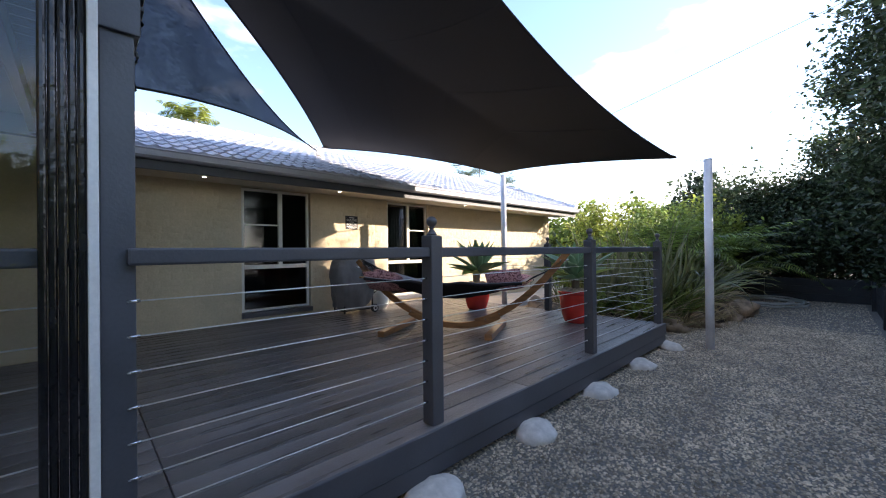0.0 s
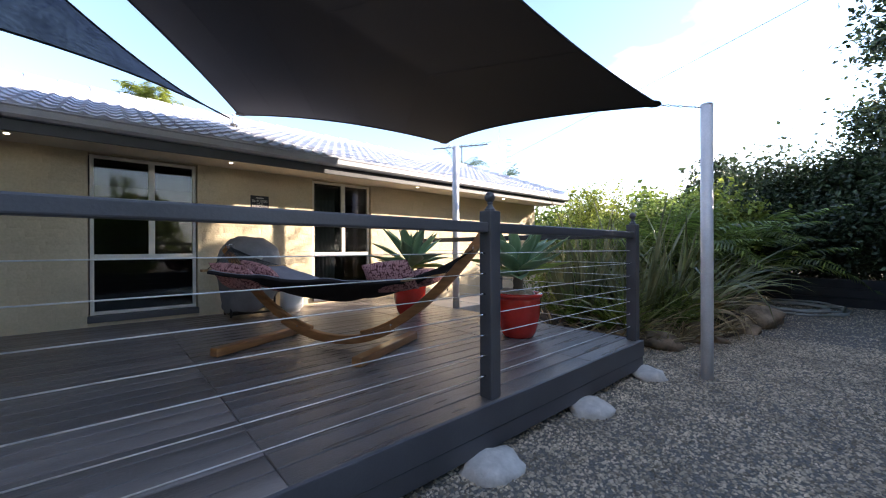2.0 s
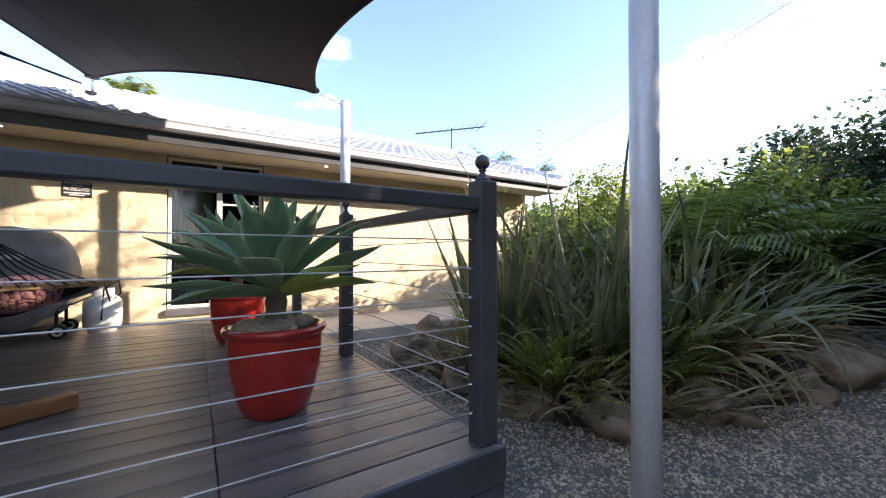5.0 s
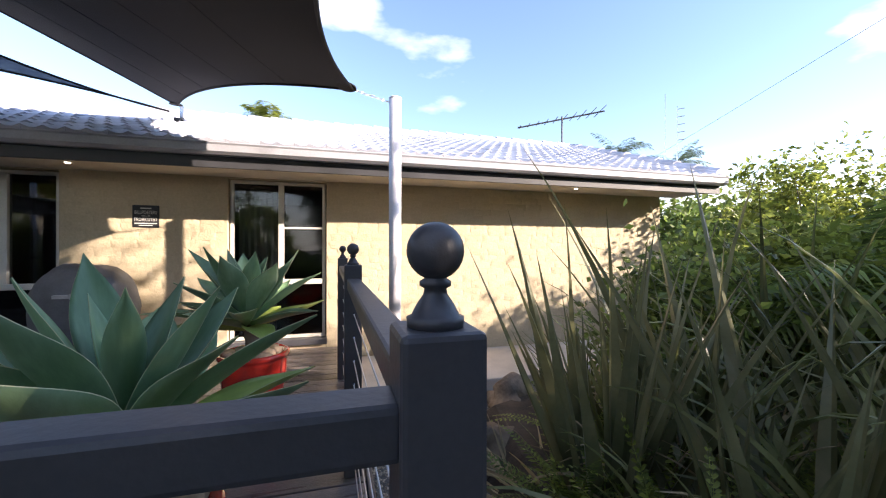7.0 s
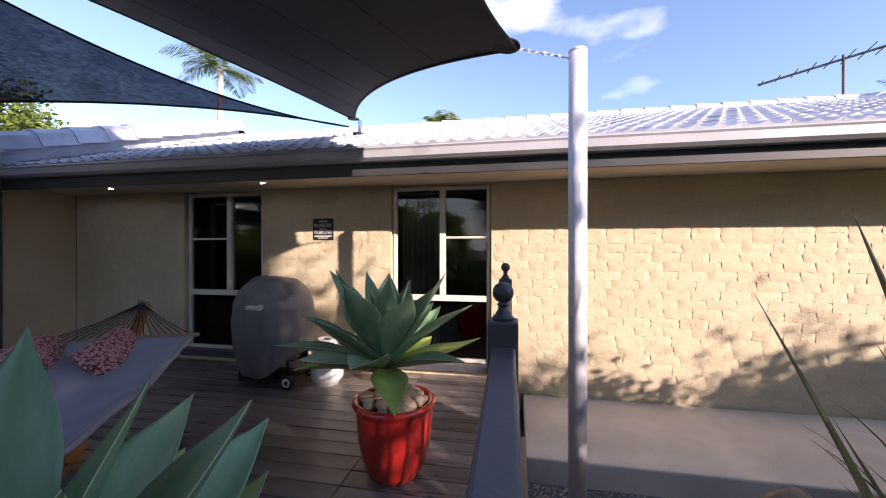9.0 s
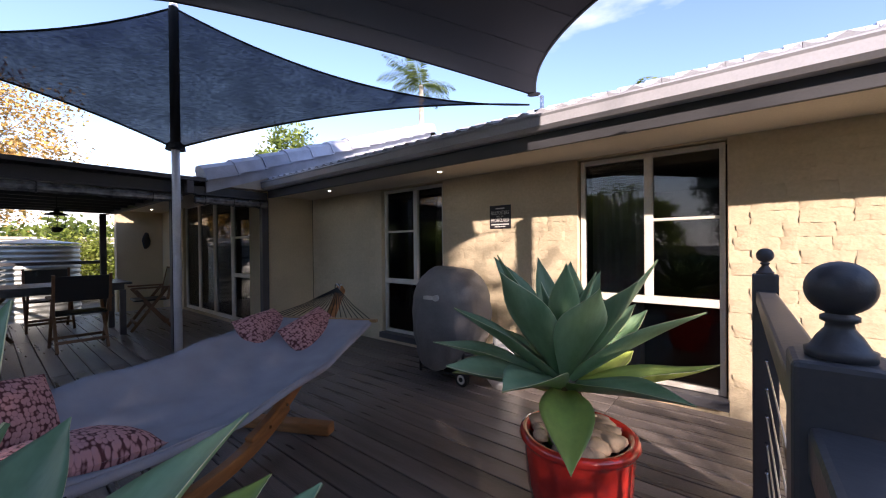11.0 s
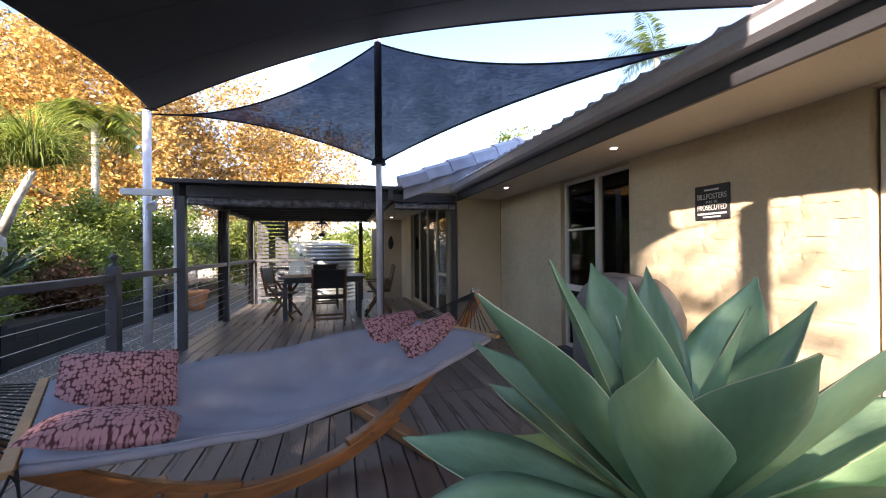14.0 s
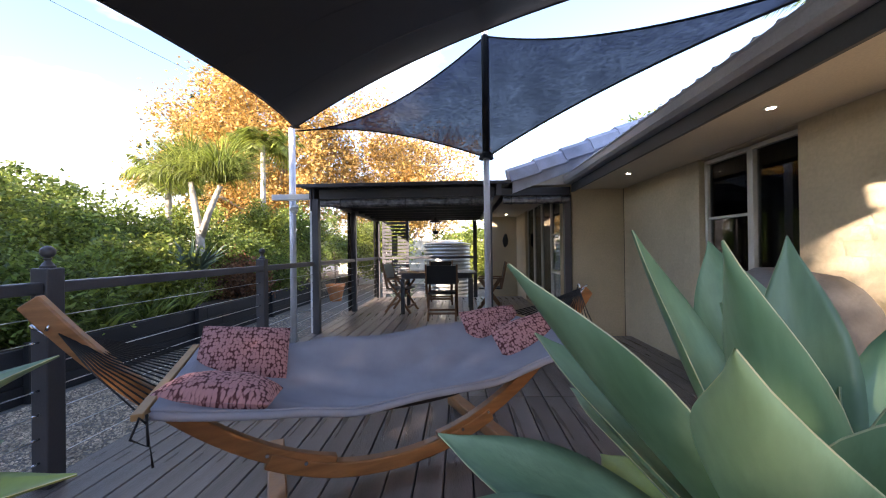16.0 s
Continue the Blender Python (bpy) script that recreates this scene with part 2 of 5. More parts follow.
def cushion_mat():
    m = mat("crochet_cover", (0.36, 0.10, 0.095), 0.9, 0, 0.15, 12, 0.1, 200)
    n, l = m.node_tree.nodes, m.node_tree.links
    b = n["Principled BSDF"]
    co, mp = n.new("ShaderNodeTexCoord"), n.new("ShaderNodeMapping")
    mp.inputs["Scale"].default_value = (72, 56, 0.001)
    v = n.new("ShaderNodeTexVoronoi")
    v.inputs["Scale"].default_value, v.inputs["Randomness"].default_value = 1.0, 0.6
    r = n.new("ShaderNodeValToRGB")
    r.color_ramp.elements[0].position, r.color_ramp.elements[1].position = 0.50, 0.68
    r.color_ramp.elements[0].color = (0.60, 0.29, 0.28, 1)
    r.color_ramp.elements[1].color = (0.12, 0.03, 0.032, 1)
    l.new(co.outputs["Object"], mp.inputs["Vector"])
    l.new(mp.outputs["Vector"], v.inputs["Vector"])
    l.new(v.outputs["Distance"], r.inputs["Fac"])
    l.new(r.outputs["Color"], b.inputs["Base Color"])
    bp = n.new("ShaderNodeBump")
    bp.invert = True
    bp.inputs["Strength"].default_value, bp.inputs["Distance"].default_value = 0.6, 0.01
    l.new(v.outputs["Distance"], bp.inputs["Height"])
    l.new(bp.outputs["Normal"], b.inputs["Normal"])
    return m


CROCHET = cushion_mat()


# ---- mesh helpers ----
def mesh_of(name, bm, material, smooth=False):
    me = bpy.data.meshes.new(name)
    bm.to_mesh(me)
    bm.free()
    me.materials.append(material)
    if smooth:
        for p in me.polygons:
            p.use_smooth = True
    return me


def part(name, bm, material, parent=None, label="", smooth=False):
    ob = new(name, mesh_of(name, bm, material, smooth))
    if parent:
        ob.parent = parent
    return tagged(ob, label)


def raw(name, verts, faces, material, parent=None, label="", smooth=False):
    me = bpy.data.meshes.new(name)
    me.from_pydata(verts, [], faces)
    me.materials.append(material)
    if smooth:
        for p in me.polygons:
            p.use_smooth = True
    ob = new(name, me)
    if parent:
        ob.parent = parent
    return tagged(ob, label)


def thing(name, label, category, m=None, group="", kind=""):
    ob = new(name)
    ob.empty_display_size = 0.1
    if m is not None:
        ob.matrix_basis = m
    return tagged(ob, label, category, group, kind)


def add_box(bm, x0, y0, z0, x1, y1, z1, bev=0.0):
    vs = [bm.verts.new(p) for p in ((x0, y0, z0), (x1, y0, z0), (x1, y1, z0), (x0, y1, z0), (x0, y0, z1), (x1, y0, z1), (x1, y1, z1), (x0, y1, z1))]
    fs = [bm.faces.new([vs[i] for i in q]) for q in ((0, 3, 2, 1), (4, 5, 6, 7), (0, 1, 5, 4), (1, 2, 6, 5), (2, 3, 7, 6), (3, 0, 4, 7))]
    if bev:
        es = list({e for f in fs for e in f.edges})
        bmesh.ops.bevel(bm, geom=es, offset=bev, segments=2, affect="EDGES", profile=0.5)
    return bm


def box(x0, y0, z0, x1, y1, z1, bev=0.004):
    return add_box(bmesh.new(), x0, y0, z0, x1, y1, z1, bev)


def lathe(profile, n=24, bm=None, c=(0, 0, 0)):
    bm = bm or bmesh.new()
    rings = []
    for r, z in profile:
        rings.append([bm.verts.new((c[0] + r * math.cos(2 * math.pi * i / n), c[1] + r * math.sin(2 * math.pi * i / n), c[2] + z)) for i in range(n)])
    for a, b in zip(rings, rings[1:]):
        for i in range(n):
            bm.faces.new((a[i], a[(i + 1) % n], b[(i + 1) % n], b[i]))
    bm.faces.new(rings[0][::-1])
    bm.faces.new(rings[-1])
    return bm


def tube(pts, radius, n=6, bm=None):
    bm = bm or bmesh.new()
    pts = [Vector(p) for p in pts]
    rings = []
    for i, p in enumerate(pts):
        d = (pts[min(i + 1, len(pts) - 1)] - pts[max(i - 1, 0)]).normalized()
        u = d.cross(Vector((0, 0, 1)) if abs(d.z) < 0.95 else Vector((1, 0, 0))).normalized()
        v = d.cross(u)
        r = radius[i] if isinstance(radius, (list, tuple)) else radius
        rings.append([bm.verts.new(p + r * (math.cos(2 * math.pi * k / n) * u + math.sin(2 * math.pi * k / n) * v)) for k in range(n)])
    for a, b in zip(rings, rings[1:]):
        for k in range(n):
            bm.faces.new((a[k], a[(k + 1) % n], b[(k + 1) % n], b[k]))
    bm.faces.new(rings[0][::-1])
    bm.faces.new(rings[-1])
    return bm


def sweep_rect(pts, w, h, side):
    """A beam of width w along side and depth h, along pts."""
    bm = bmesh.new()
    pts, side = [Vector(p) for p in pts], Vector(side).normalized()
    rings = []
    for i, p in enumerate(pts):
        d = (pts[min(i + 1, len(pts) - 1)] - pts[max(i - 1, 0)]).normalized()
        up = side.cross(d).normalized()
        rings.append([bm.verts.new(p + sx * side * w / 2 + sy * up * h / 2) for sx, sy in ((-1, -1), (1, -1), (1, 1), (-1, 1))])
    for a, b in zip(rings, rings[1:]):
        for k in range(4):
            bm.faces.new((a[k], a[(k + 1) % 4], b[(k + 1) % 4], b[k]))
    bm.faces.new(rings[0][::-1])
    bm.faces.new(rings[-1])
    bmesh.ops.recalc_face_normals(bm, faces=bm.faces)
    sharp = [e for e in bm.edges if len(e.link_faces) == 2 and e.calc_face_angle(0) > 0.8]
    bmesh.ops.bevel(bm, geom=sharp, offset=min(w, h) * 0.14, segments=2, affect="EDGES", profile=0.5)
    return bm


def blob(r, seed, sub=3, rough=0.25, squash=(1, 1, 0.7)):
    bm = bmesh.new()
    bmesh.ops.create_icosphere(bm, subdivisions=sub, radius=1)
    for v in bm.verts:
        k = 1 + rough * noise.noise(v.co * 1.3 + Vector((seed * 7.1, seed * 3.3, 0))) + rough * 0.4 * noise.noise(v.co * 3.1 + Vector((seed, 0, 5)))
        v.co = Vector((v.co.x * squash[0], v.co.y * squash[1], v.co.z * squash[2])) * (k * r)
    return bm


def structure(name, label, category="", m=None):
    return thing(name, label, category or name.split("_")[0], m, kind="structure")


DZ = 0.31          # deck level
RY, RX = 1.668, 5.41  # rail lines
WY = 5.945         # face of the house wall
EY, EZ = 5.25, 2.46   # eave line and its height

# ---- ground ----
g = bmesh.new()
add_box(g, -300, -300, -0.4, 300, 300, 0.0)
tagged(part("ground", g, GRAVEL), "grey gravel ground around a timber deck", "ground", kind="structure")

rng = np.random.default_rng(4)


def gravel_stones(n, x0, x1, y0, y1, name):
    base = np.array([(1, 0, 0), (0, 1, 0), (-1, 0, 0), (0, -1, 0), (0, 0, 1), (0, 0, -1)], float)
    tri = np.array([(0, 1, 4), (1, 2, 4), (2, 3, 4), (3, 0, 4), (1, 0, 5), (2, 1, 5), (3, 2, 5), (0, 3, 5)])
    p = np.stack([rng.uniform(x0, x1, n), rng.uniform(y0, y1, n), rng.uniform(-0.002, 0.005, n)], 1)
    s = rng.uniform(0.006, 0.0145, n)[:, None, None] * rng.uniform(0.6, 1.25, (n, 1, 3)) * np.array([1, 1, 0.7])
    a = rng.uniform(0, 6.28, n)
    v = base[None] * s + rng.normal(0, 0.0015, (n, 6, 3))
    x = v[..., 0] * np.cos(a)[:, None] - v[..., 1] * np.sin(a)[:, None]
    y = v[..., 0] * np.sin(a)[:, None] + v[..., 1] * np.cos(a)[:, None]
    v = np.stack([x, y, v[..., 2]], -1) + p[:, None]
    f = tri[None] + (np.arange(n) * 6)[:, None, None]
    return tagged(raw(name, v.reshape(-1, 3).tolist(), f.reshape(-1, 3).tolist(), STONES), "loose grey crushed gravel on the ground", "gravel", kind="stuff")


gravel_stones(58000, 0.9, 8.2, -0.45, 1.75, "gravel")
gravel_stones(13000, 5.5, 6.8, 1.75, 4.78, "gravel")
gravel_stones(8000, 8.2, 12.4, -0.45, 1.9, "gravel")
gravel_stones(5000, -4.0, 0.9, -0.45, 1.6, "gravel")

# ---- deck ----
deck = structure("floor", "dark grey painted timber deck with narrow gaps", "floor")
# solid dark block in place of joists, stands for the shade below the gaps
d = bmesh.new()
add_box(d, -4.15, 1.66, 0.06, 5.46, WY - 0.02, DZ - 0.075)
part("dark_underdeck", d, GUTDARK, deck)
front = structure("deck_fascia", "charcoal painted fascia boards round a raised deck", "trim")
part("board", box(0.1, 1.592, 0.165, 5.49, 1.628, DZ - 0.002, 0.006), CHAR, front)
part("board", box(0.1, 1.600, 0.055, 5.484, 1.630, 0.160, 0.006), CHAR, front)
part("board", box(5.466, 1.63, 0.165, 5.50, 4.80, DZ - 0.002, 0.006), CHAR, front)
part("board", box(5.462, 1.63, 0.055, 5.494, 4.80, 0.160, 0.006), CHAR, front)
for i, px in enumerate((-0.6, 0.35, 1.25, 2.2, 3.27, 4.35, 5.43)):
    st = thing("deck_stump", "short timber stump under the deck edge", "stump", Matrix.Translation((px, 1.66, 0)), "deck stumps")
    part("post", box(-0.045, -0.02, 0.0, 0.045, 0.07, 0.07), CHAR, st)
    ft = blob(0.16, i + 3, 3, 0.3, (1.05, 0.9, 0.5))
    tagged(part("footing", ft, PAD, None, "", True), "pale rough concrete footing half sunk in gravel", "footing", "deck footings").matrix_basis = Matrix.Translation((px, 1.53, 0.005))

# ---- posts and cable rail ----
post_me = {}


def rail_post(x, y, top=1.387):
    ob = thing("rail_post", "charcoal square timber rail post with a ball finial", "post", Matrix.Translation((x, y, DZ)), "deck rail posts")
    h = top - DZ
    if "shaft" not in post_me:
        post_me["shaft"] = mesh_of("shaft", box(-0.044, -0.044, 0, 0.044, 0.044, h, 0.007), CHAR)
        prof = [(0.030, 0.0), (0.031, 0.010), (0.026, 0.012), (0.020, 0.024), (0.013, 0.034), (0.012, 0.040), (0.017, 0.043), (0.017, 0.048), (0.012, 0.051)]
        prof += [(0.031 * math.sin(a), 0.080 - 0.031 * math.cos(a)) for a in [math.pi * (0.13 + 0.85 * k / 14) for k in range(15)]]
        post_me["finial"] = mesh_of("finial", lathe(prof, 28), CHAR, True)
    for nm, z in (("shaft", 0), ("finial", h)):
        o = new(nm, post_me[nm])
        o.parent = ob
        o.location = (0, 0, z)
    return ob


for px in (1.371, 3.414, 5.427):
    rail_post(px, RY)
rail_post(RX - 0.01, 3.28)
rail_post(RX - 0.045, 4.79)
WIRES = [1.143 - 0.117 * k for k in range(7)]


def rail(a, b, label="charcoal timber handrail with stainless steel cables"):
    ob = thing("handrail", label, "handrail", group="deck rails")
    a, b = Vector(a), Vector(b)
    d = (b - a).normalized()
    side = Vector((-d.y, d.x, 0))
    part("top_rail", sweep_rect([a + Vector((0, 0, 1.290)), b + Vector((0, 0, 1.290))], 0.066, 0.058, side), CHAR, ob)
    for z in WIRES:
        part("cable", tube([a + Vector((0, 0, z)), b + Vector((0, 0, z))], 0.0027, 6), CABLE, ob, "", True)
    for e, s in ((a, 1), (b, -1)):
        for z in WIRES:
            p = e + Vector((0, 0, z))
            part("tensioner", tube([p, p + d * 0.035 * s], 0.0055, 8), STEEL, ob, "", True)
    return ob


rail((0.015, RY, 0), (1.327, RY, 0))
rail((1.415, RY, 0), (3.37, RY, 0))
rail((3.458, RY, 0), (5.389, RY, 0))
rail((5.43, RY + 0.044, 0), (RX - 0.008, 3.236, 0))
rail((RX - 0.012, 3.324, 0), (RX - 0.043, 4.746, 0))

# ---- house ----
WINS = [(1.612, 2.618, "left"), (4.159, 5.179, "right")]
WZ0, WZ1 = 0.43, 2.24
house_wall = structure("wall_south", "ochre painted bagged brick house wall", "wall")
T = 0.2
spans = [(-0.0, 1.60), (2.63, 4.147), (5.191, 10.05)]
for a, b in spans:
    part("wall_panel", box(a, WY, 0.0, b, WY + T, 2.36, 0.006), WALLP, house_wall)
for a, b in ((1.60, 2.63), (4.147, 5.191)):
    part("wall_panel", box(a, WY, 0.0, b, WY + T, WZ0 - 0.012, 0), WALLP, house_wall)
    part("wall_panel", box(a, WY, WZ1 + 0.012, b, WY + T, 2.36, 0), WALLP, house_wall)
part("wall_panel", box(10.05 - T, WY + T, 0, 10.05, 11.8, 2.4, 0), WALLP, house_wall)
wing = structure("wall_west", "shaded ochre rendered return wall of the house", "wall")
part("wall_panel", box(-0.2, 5.25, 0.0, 0.0, WY - 0.002, 2.50, 0.006), WALLP, wing)
gab = bmesh.new()
gv = [(4.75, 2.50), (5.25, 2.50), (WY + 0.2, 2.50), (WY + 3.0, 2.50), (WY + 3.0, 3.95), (5.25, 2.65)]
lo = [gab.verts.new((-0.2, y, z)) for y, z in gv[1:]]
hi = [gab.verts.new((0.0, y, z)) for y, z in gv[1:]]
gab.faces.new(lo[::-1])
gab.faces.new(hi)
for i in range(len(lo)):
    gab.faces.new((lo[i], lo[(i + 1) % len(lo)], hi[(i + 1) % len(lo)], hi[i]))
bmesh.ops.recalc_face_normals(gab, faces=gab.faces)
part("gable", gab, WALLP, wing)
for a, b, z0, z1 in ((-0.62, -0.2, 0, 2.5), (-6.0, -3.62, 0, 2.5), (-3.62, -0.62, 2.38, 2.5), (-3.62, -0.62, 0, 0.33)):
    part("wall_panel", box(a, 5.25, z0, b, 5.45, z1, 0), WALLP, wing)
part("wall_panel", box(-5.2, 4.45, 0, -5.0, 5.25, 2.5, 0), WALLP, wing)
rooms = structure("wall_interior", "interior walls coloured dark as if unlit, behind the windows", "wall")
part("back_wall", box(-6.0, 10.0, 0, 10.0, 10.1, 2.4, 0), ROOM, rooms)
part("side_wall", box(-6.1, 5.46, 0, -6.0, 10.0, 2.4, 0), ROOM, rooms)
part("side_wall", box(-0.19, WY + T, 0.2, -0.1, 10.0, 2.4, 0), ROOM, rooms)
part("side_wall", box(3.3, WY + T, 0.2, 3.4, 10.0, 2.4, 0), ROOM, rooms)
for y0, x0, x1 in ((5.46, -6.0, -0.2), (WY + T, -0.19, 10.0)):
    tagged(part("ceiling", box(x0, y0, 2.40, x1, 10.0, 2.44, 0), ROOM), "room ceiling coloured dark as if unlit, behind the windows", "ceiling", kind="structure")
    tagged(part("floor_interior", box(x0, y0, 0.2, x1 - 0.02, 10.0, 0.30, 0), ROOM), "room floor coloured dark as if unlit, behind the windows", "floor", kind="structure")


def window(name, x0, x1, bar):
    w = structure(name, "white framed window with sliding sash over a fixed pane", "window")
    y0, y1, f = WY + 0.045, WY + 0.11, 0.036
    zt = 1.085
    xm = (x0 + x1) / 2 + (0.05 if bar == "left" else 0.02)
    part("window_frame", box(x0, y0, WZ0, x0 + f, y1, WZ1), FRAMEW, w)
    part("window_frame", box(x1 - f, y0, WZ0, x1, y1, WZ1), FRAMEW, w)
    part("window_frame", box(x0 + f, y0, WZ1 - f, x1 - f, y1, WZ1), FRAMEW, w)
    part("window_frame", box(x0 + f, y0, WZ0, x1 - f, y1, WZ0 + f), FRAMEW, w)
    part("transom", box(x0 + f, y0 - 0.008, zt - 0.03, x1 - f, y1, zt + 0.03), FRAMEW, w)
    part("mullion", box(xm - 0.03, y0 - 0.006, zt + 0.03, xm + 0.03, y1, WZ1 - f), FRAMEW, w)
    a, b = (x0 + f, xm - 0.03) if bar == "left" else (xm + 0.03, x1 - f)
    part("sash_bar", box(a, y0 + 0.01, 1.70, b, y0 + 0.04, 1.722), FRAMEW, w)
    for a, b, c, e in ((x0 + f, xm - 0.03, zt + 0.03, WZ1 - f), (xm + 0.03, x1 - f, zt + 0.03, WZ1 - f), (x0 + f, x1 - f, WZ0 + f, zt - 0.03)):
        part("pane", box(a, y0 + 0.028, c, b, y0 + 0.033, e, 0), GLASS, w)
    part("window_sill", box(x0 - 0.02, WY - 0.05, WZ0 - 0.075, x1 + 0.02, y0 + 0.02, WZ0 - 0.004), CHAR, w)
    if bar == "right":
        folds = []
        for i in range(14):
            xx, yy = x0 + 0.05 + (x1 - x0 - 0.1) * i / 29, y1 + 0.1 + 0.02 * (i % 2)
            folds += [(xx, yy, 0.45), (xx, yy, 2.2)]
        tagged(raw("curtain", folds, [(2 * i, 2 * i + 2, 2 * i + 3, 2 * i + 1) for i in range(13)], CURTAIN), "drawn grey curtain behind a window", "curtain")


window("window_1", *WINS[0])
window("window_2", *WINS[1])
vb = thing("venetian_blind", "raised brown venetian blind stacked behind the window head", "blind")
SLATM = mat("blind_slat", (0.30, 0.24, 0.18), 0.5)
part("head_rail", box(4.21, WY + 0.15, 2.17, 4.64, WY + 0.19, 2.20), SLATM, vb)
for k in range(11):
    part("slat", box(4.21, WY + 0.15, 2.155 - k * 0.019, 4.64, WY + 0.19, 2.160 - k * 0.019, 0), SLATM, vb)

# wing doors
for i, (a, b) in enumerate(((-1.35, -0.62), (-2.1, -1.35), (-2.85, -2.1), (-3.6, -2.85))):
    w = structure("door_%d" % (i + 1), "white framed glazed sliding door panel", "door")
    z0, z1, f, y0, y1 = 0.33, 2.38, 0.05, 5.29, 5.34
    part("door_frame", box(a + 0.002, y0, z0, a + f, y1, z1), FRAMEW, w)
    part("door_frame", box(b - f, y0, z0, b - 0.002, y1, z1), FRAMEW, w)
    part("door_frame", box(a + f, y0, z0, b - f, y1, z0 + 0.06), FRAMEW, w)
    part("door_frame", box(a + f, y0, z1 - f, b - f, y1, z1), FRAMEW, w)
    if i == 0:
        part("door_frame", box(a + f, y0, 1.05, b - f, y1, 1.11), FRAMEW, w)
        part("door_frame", box(a + f, y0, 1.68, b - f, y1, 1.71), FRAMEW, w)
    part("pane", box(a + f, y0 + 0.02, z0 + 0.06, b - f, y0 + 0.025, z1 - f, 0), GLASS, w)

# soffit, fascia, gutter, roof
SOF = 2.262
tagged(part("ceiling_soffit", box(0.0, EY + 0.03, SOF, 10.35, WY + 0.01, SOF + 0.012, 0), SOFFIT), "cream painted eave soffit", "soffit", kind="structure")
tagged(part("ceiling_soffit", box(-6.0, 4.50, 2.335, -0.02, 5.26, 2.347, 0), SOFFIT), "cream painted soffit over the doors", "soffit", kind="structure")
gut = structure("trim_gutter", "grey metal gutter over a dark fascia along the eave", "gutter")
part("fascia", box(-0.02, EY, SOF - 0.035, 10.36, EY + 0.028, 2.42, 0.003), GUTDARK, gut)
gp = [(0.0, 0.0), (-0.075, 0.0), (-0.105, 0.025), (-0.105, 0.085), (-0.115, 0.10), (-0.105, 0.112), (-0.09, 0.105), (-0.09, 0.02), (-0.01, 0.015), (-0.01, 0.10), (0, 0.10)]
gb = bmesh.new()
va = [gb.verts.new((-0.03, EY + y, 2.335 + z)) for y, z in gp]
vb = [gb.verts.new((10.38, EY + y, 2.335 + z)) for y, z in gp]
for i in range(len(gp)):
    gb.faces.new((va[i], vb[i], vb[(i + 1) % len(gp)], va[(i + 1) % len(gp)]))
gb.faces.new(va)
gb.faces.new(vb[::-1])
bmesh.ops.recalc_face_normals(gb, faces=gb.faces)
part("gutter", gb, GUTTER, gut)
part("fascia", box(-6.0, 4.45, 2.30, -0.02, 4.478, 2.46, 0.003), GUTDARK, gut)
for lx, ly, lz in ((1.06, 5.54, SOF), (2.93, 5.54, SOF), (5.9, 5.54, SOF), (8.3, 5.54, SOF), (-4.2, 4.88, 2.335)):
    dl = thing("downlight", "small recessed round downlight glowing in the soffit", "downlight", Matrix.Translation((lx, ly, lz)), "eave downlights")
    part("rim", lathe([(0.036, -0.006), (0.038, 0.0), (0.030, 0.0), (0.030, -0.004)], 20), WHITE, dl)
    part("lens", lathe([(0.020, -0.0085), (0.020, -0.0065)], 16), LAMP, dl)

PITCH = 0.37
roof = structure("roof", "pale grey concrete tiled pitched roof", "roof")
RIDGE = 8.75


def roof_z(y, wing_side=False):
    return (2.42 + PITCH * (y - 4.45)) if wing_side else (EZ + PITCH * (y - EY))


bm = bmesh.new()
for a, b, y0, ws in ((0.0, 10.4, EY - 0.02, False), (-6.2, 0.06, 4.42, True)):
    lo = [bm.verts.new((x, y, roof_z(y, ws) - dz)) for x, y, dz in ((a, y0, 0.04), (b, y0, 0.04), (b, RIDGE, 0.04), (a, RIDGE, 0.04))]
    hi = [bm.verts.new((x, y, roof_z(y, ws) - 0.01)) for x, y in ((a, y0), (b, y0), (b, RIDGE), (a, RIDGE))]
    bm.faces.new(lo[::-1])
    bm.faces.new(hi)
    for i in range(4):
        bm.faces.new((lo[i], lo[(i + 1) % 4], hi[(i + 1) % 4], hi[i]))
for a, b, ws in ((0.0, 10.4, False), (-6.2, 0.06, True)):
    q = [bm.verts.new((x, y, z)) for x, y, z in ((a, RIDGE, roof_z(RIDGE, ws) - 0.01), (b, RIDGE, roof_z(RIDGE, ws) - 0.01), (b, RIDGE + 3.6, 2.4), (a, RIDGE + 3.6, 2.4))]
    bm.faces.new(q)
part("sarking", bm, GUTDARK, roof)


def tile_verts(w=0.30, l=0.37, n=7):
    """One concrete tile: two shallow waves across, a thick lower edge."""
    top, bot = [], []
    for i in range(n):
        u = i / (n - 1)
        h = 0.018 + 0.016 * math.cos(2 * math.pi * 2 * u)
        top.append((u * w, 0, h + 0.02)), bot.append((u * w, 0, h * 0.6 - 0.008))
    vs = top + [(x, l, z - 0.022) for x, y, z in top] + bot
    fs = [(i, i + 1, n + i + 1, n + i) for i in range(n - 1)] + [(2 * n + i, 2 * n + i + 1, i + 1, i) for i in range(n - 1)]
    return vs, fs


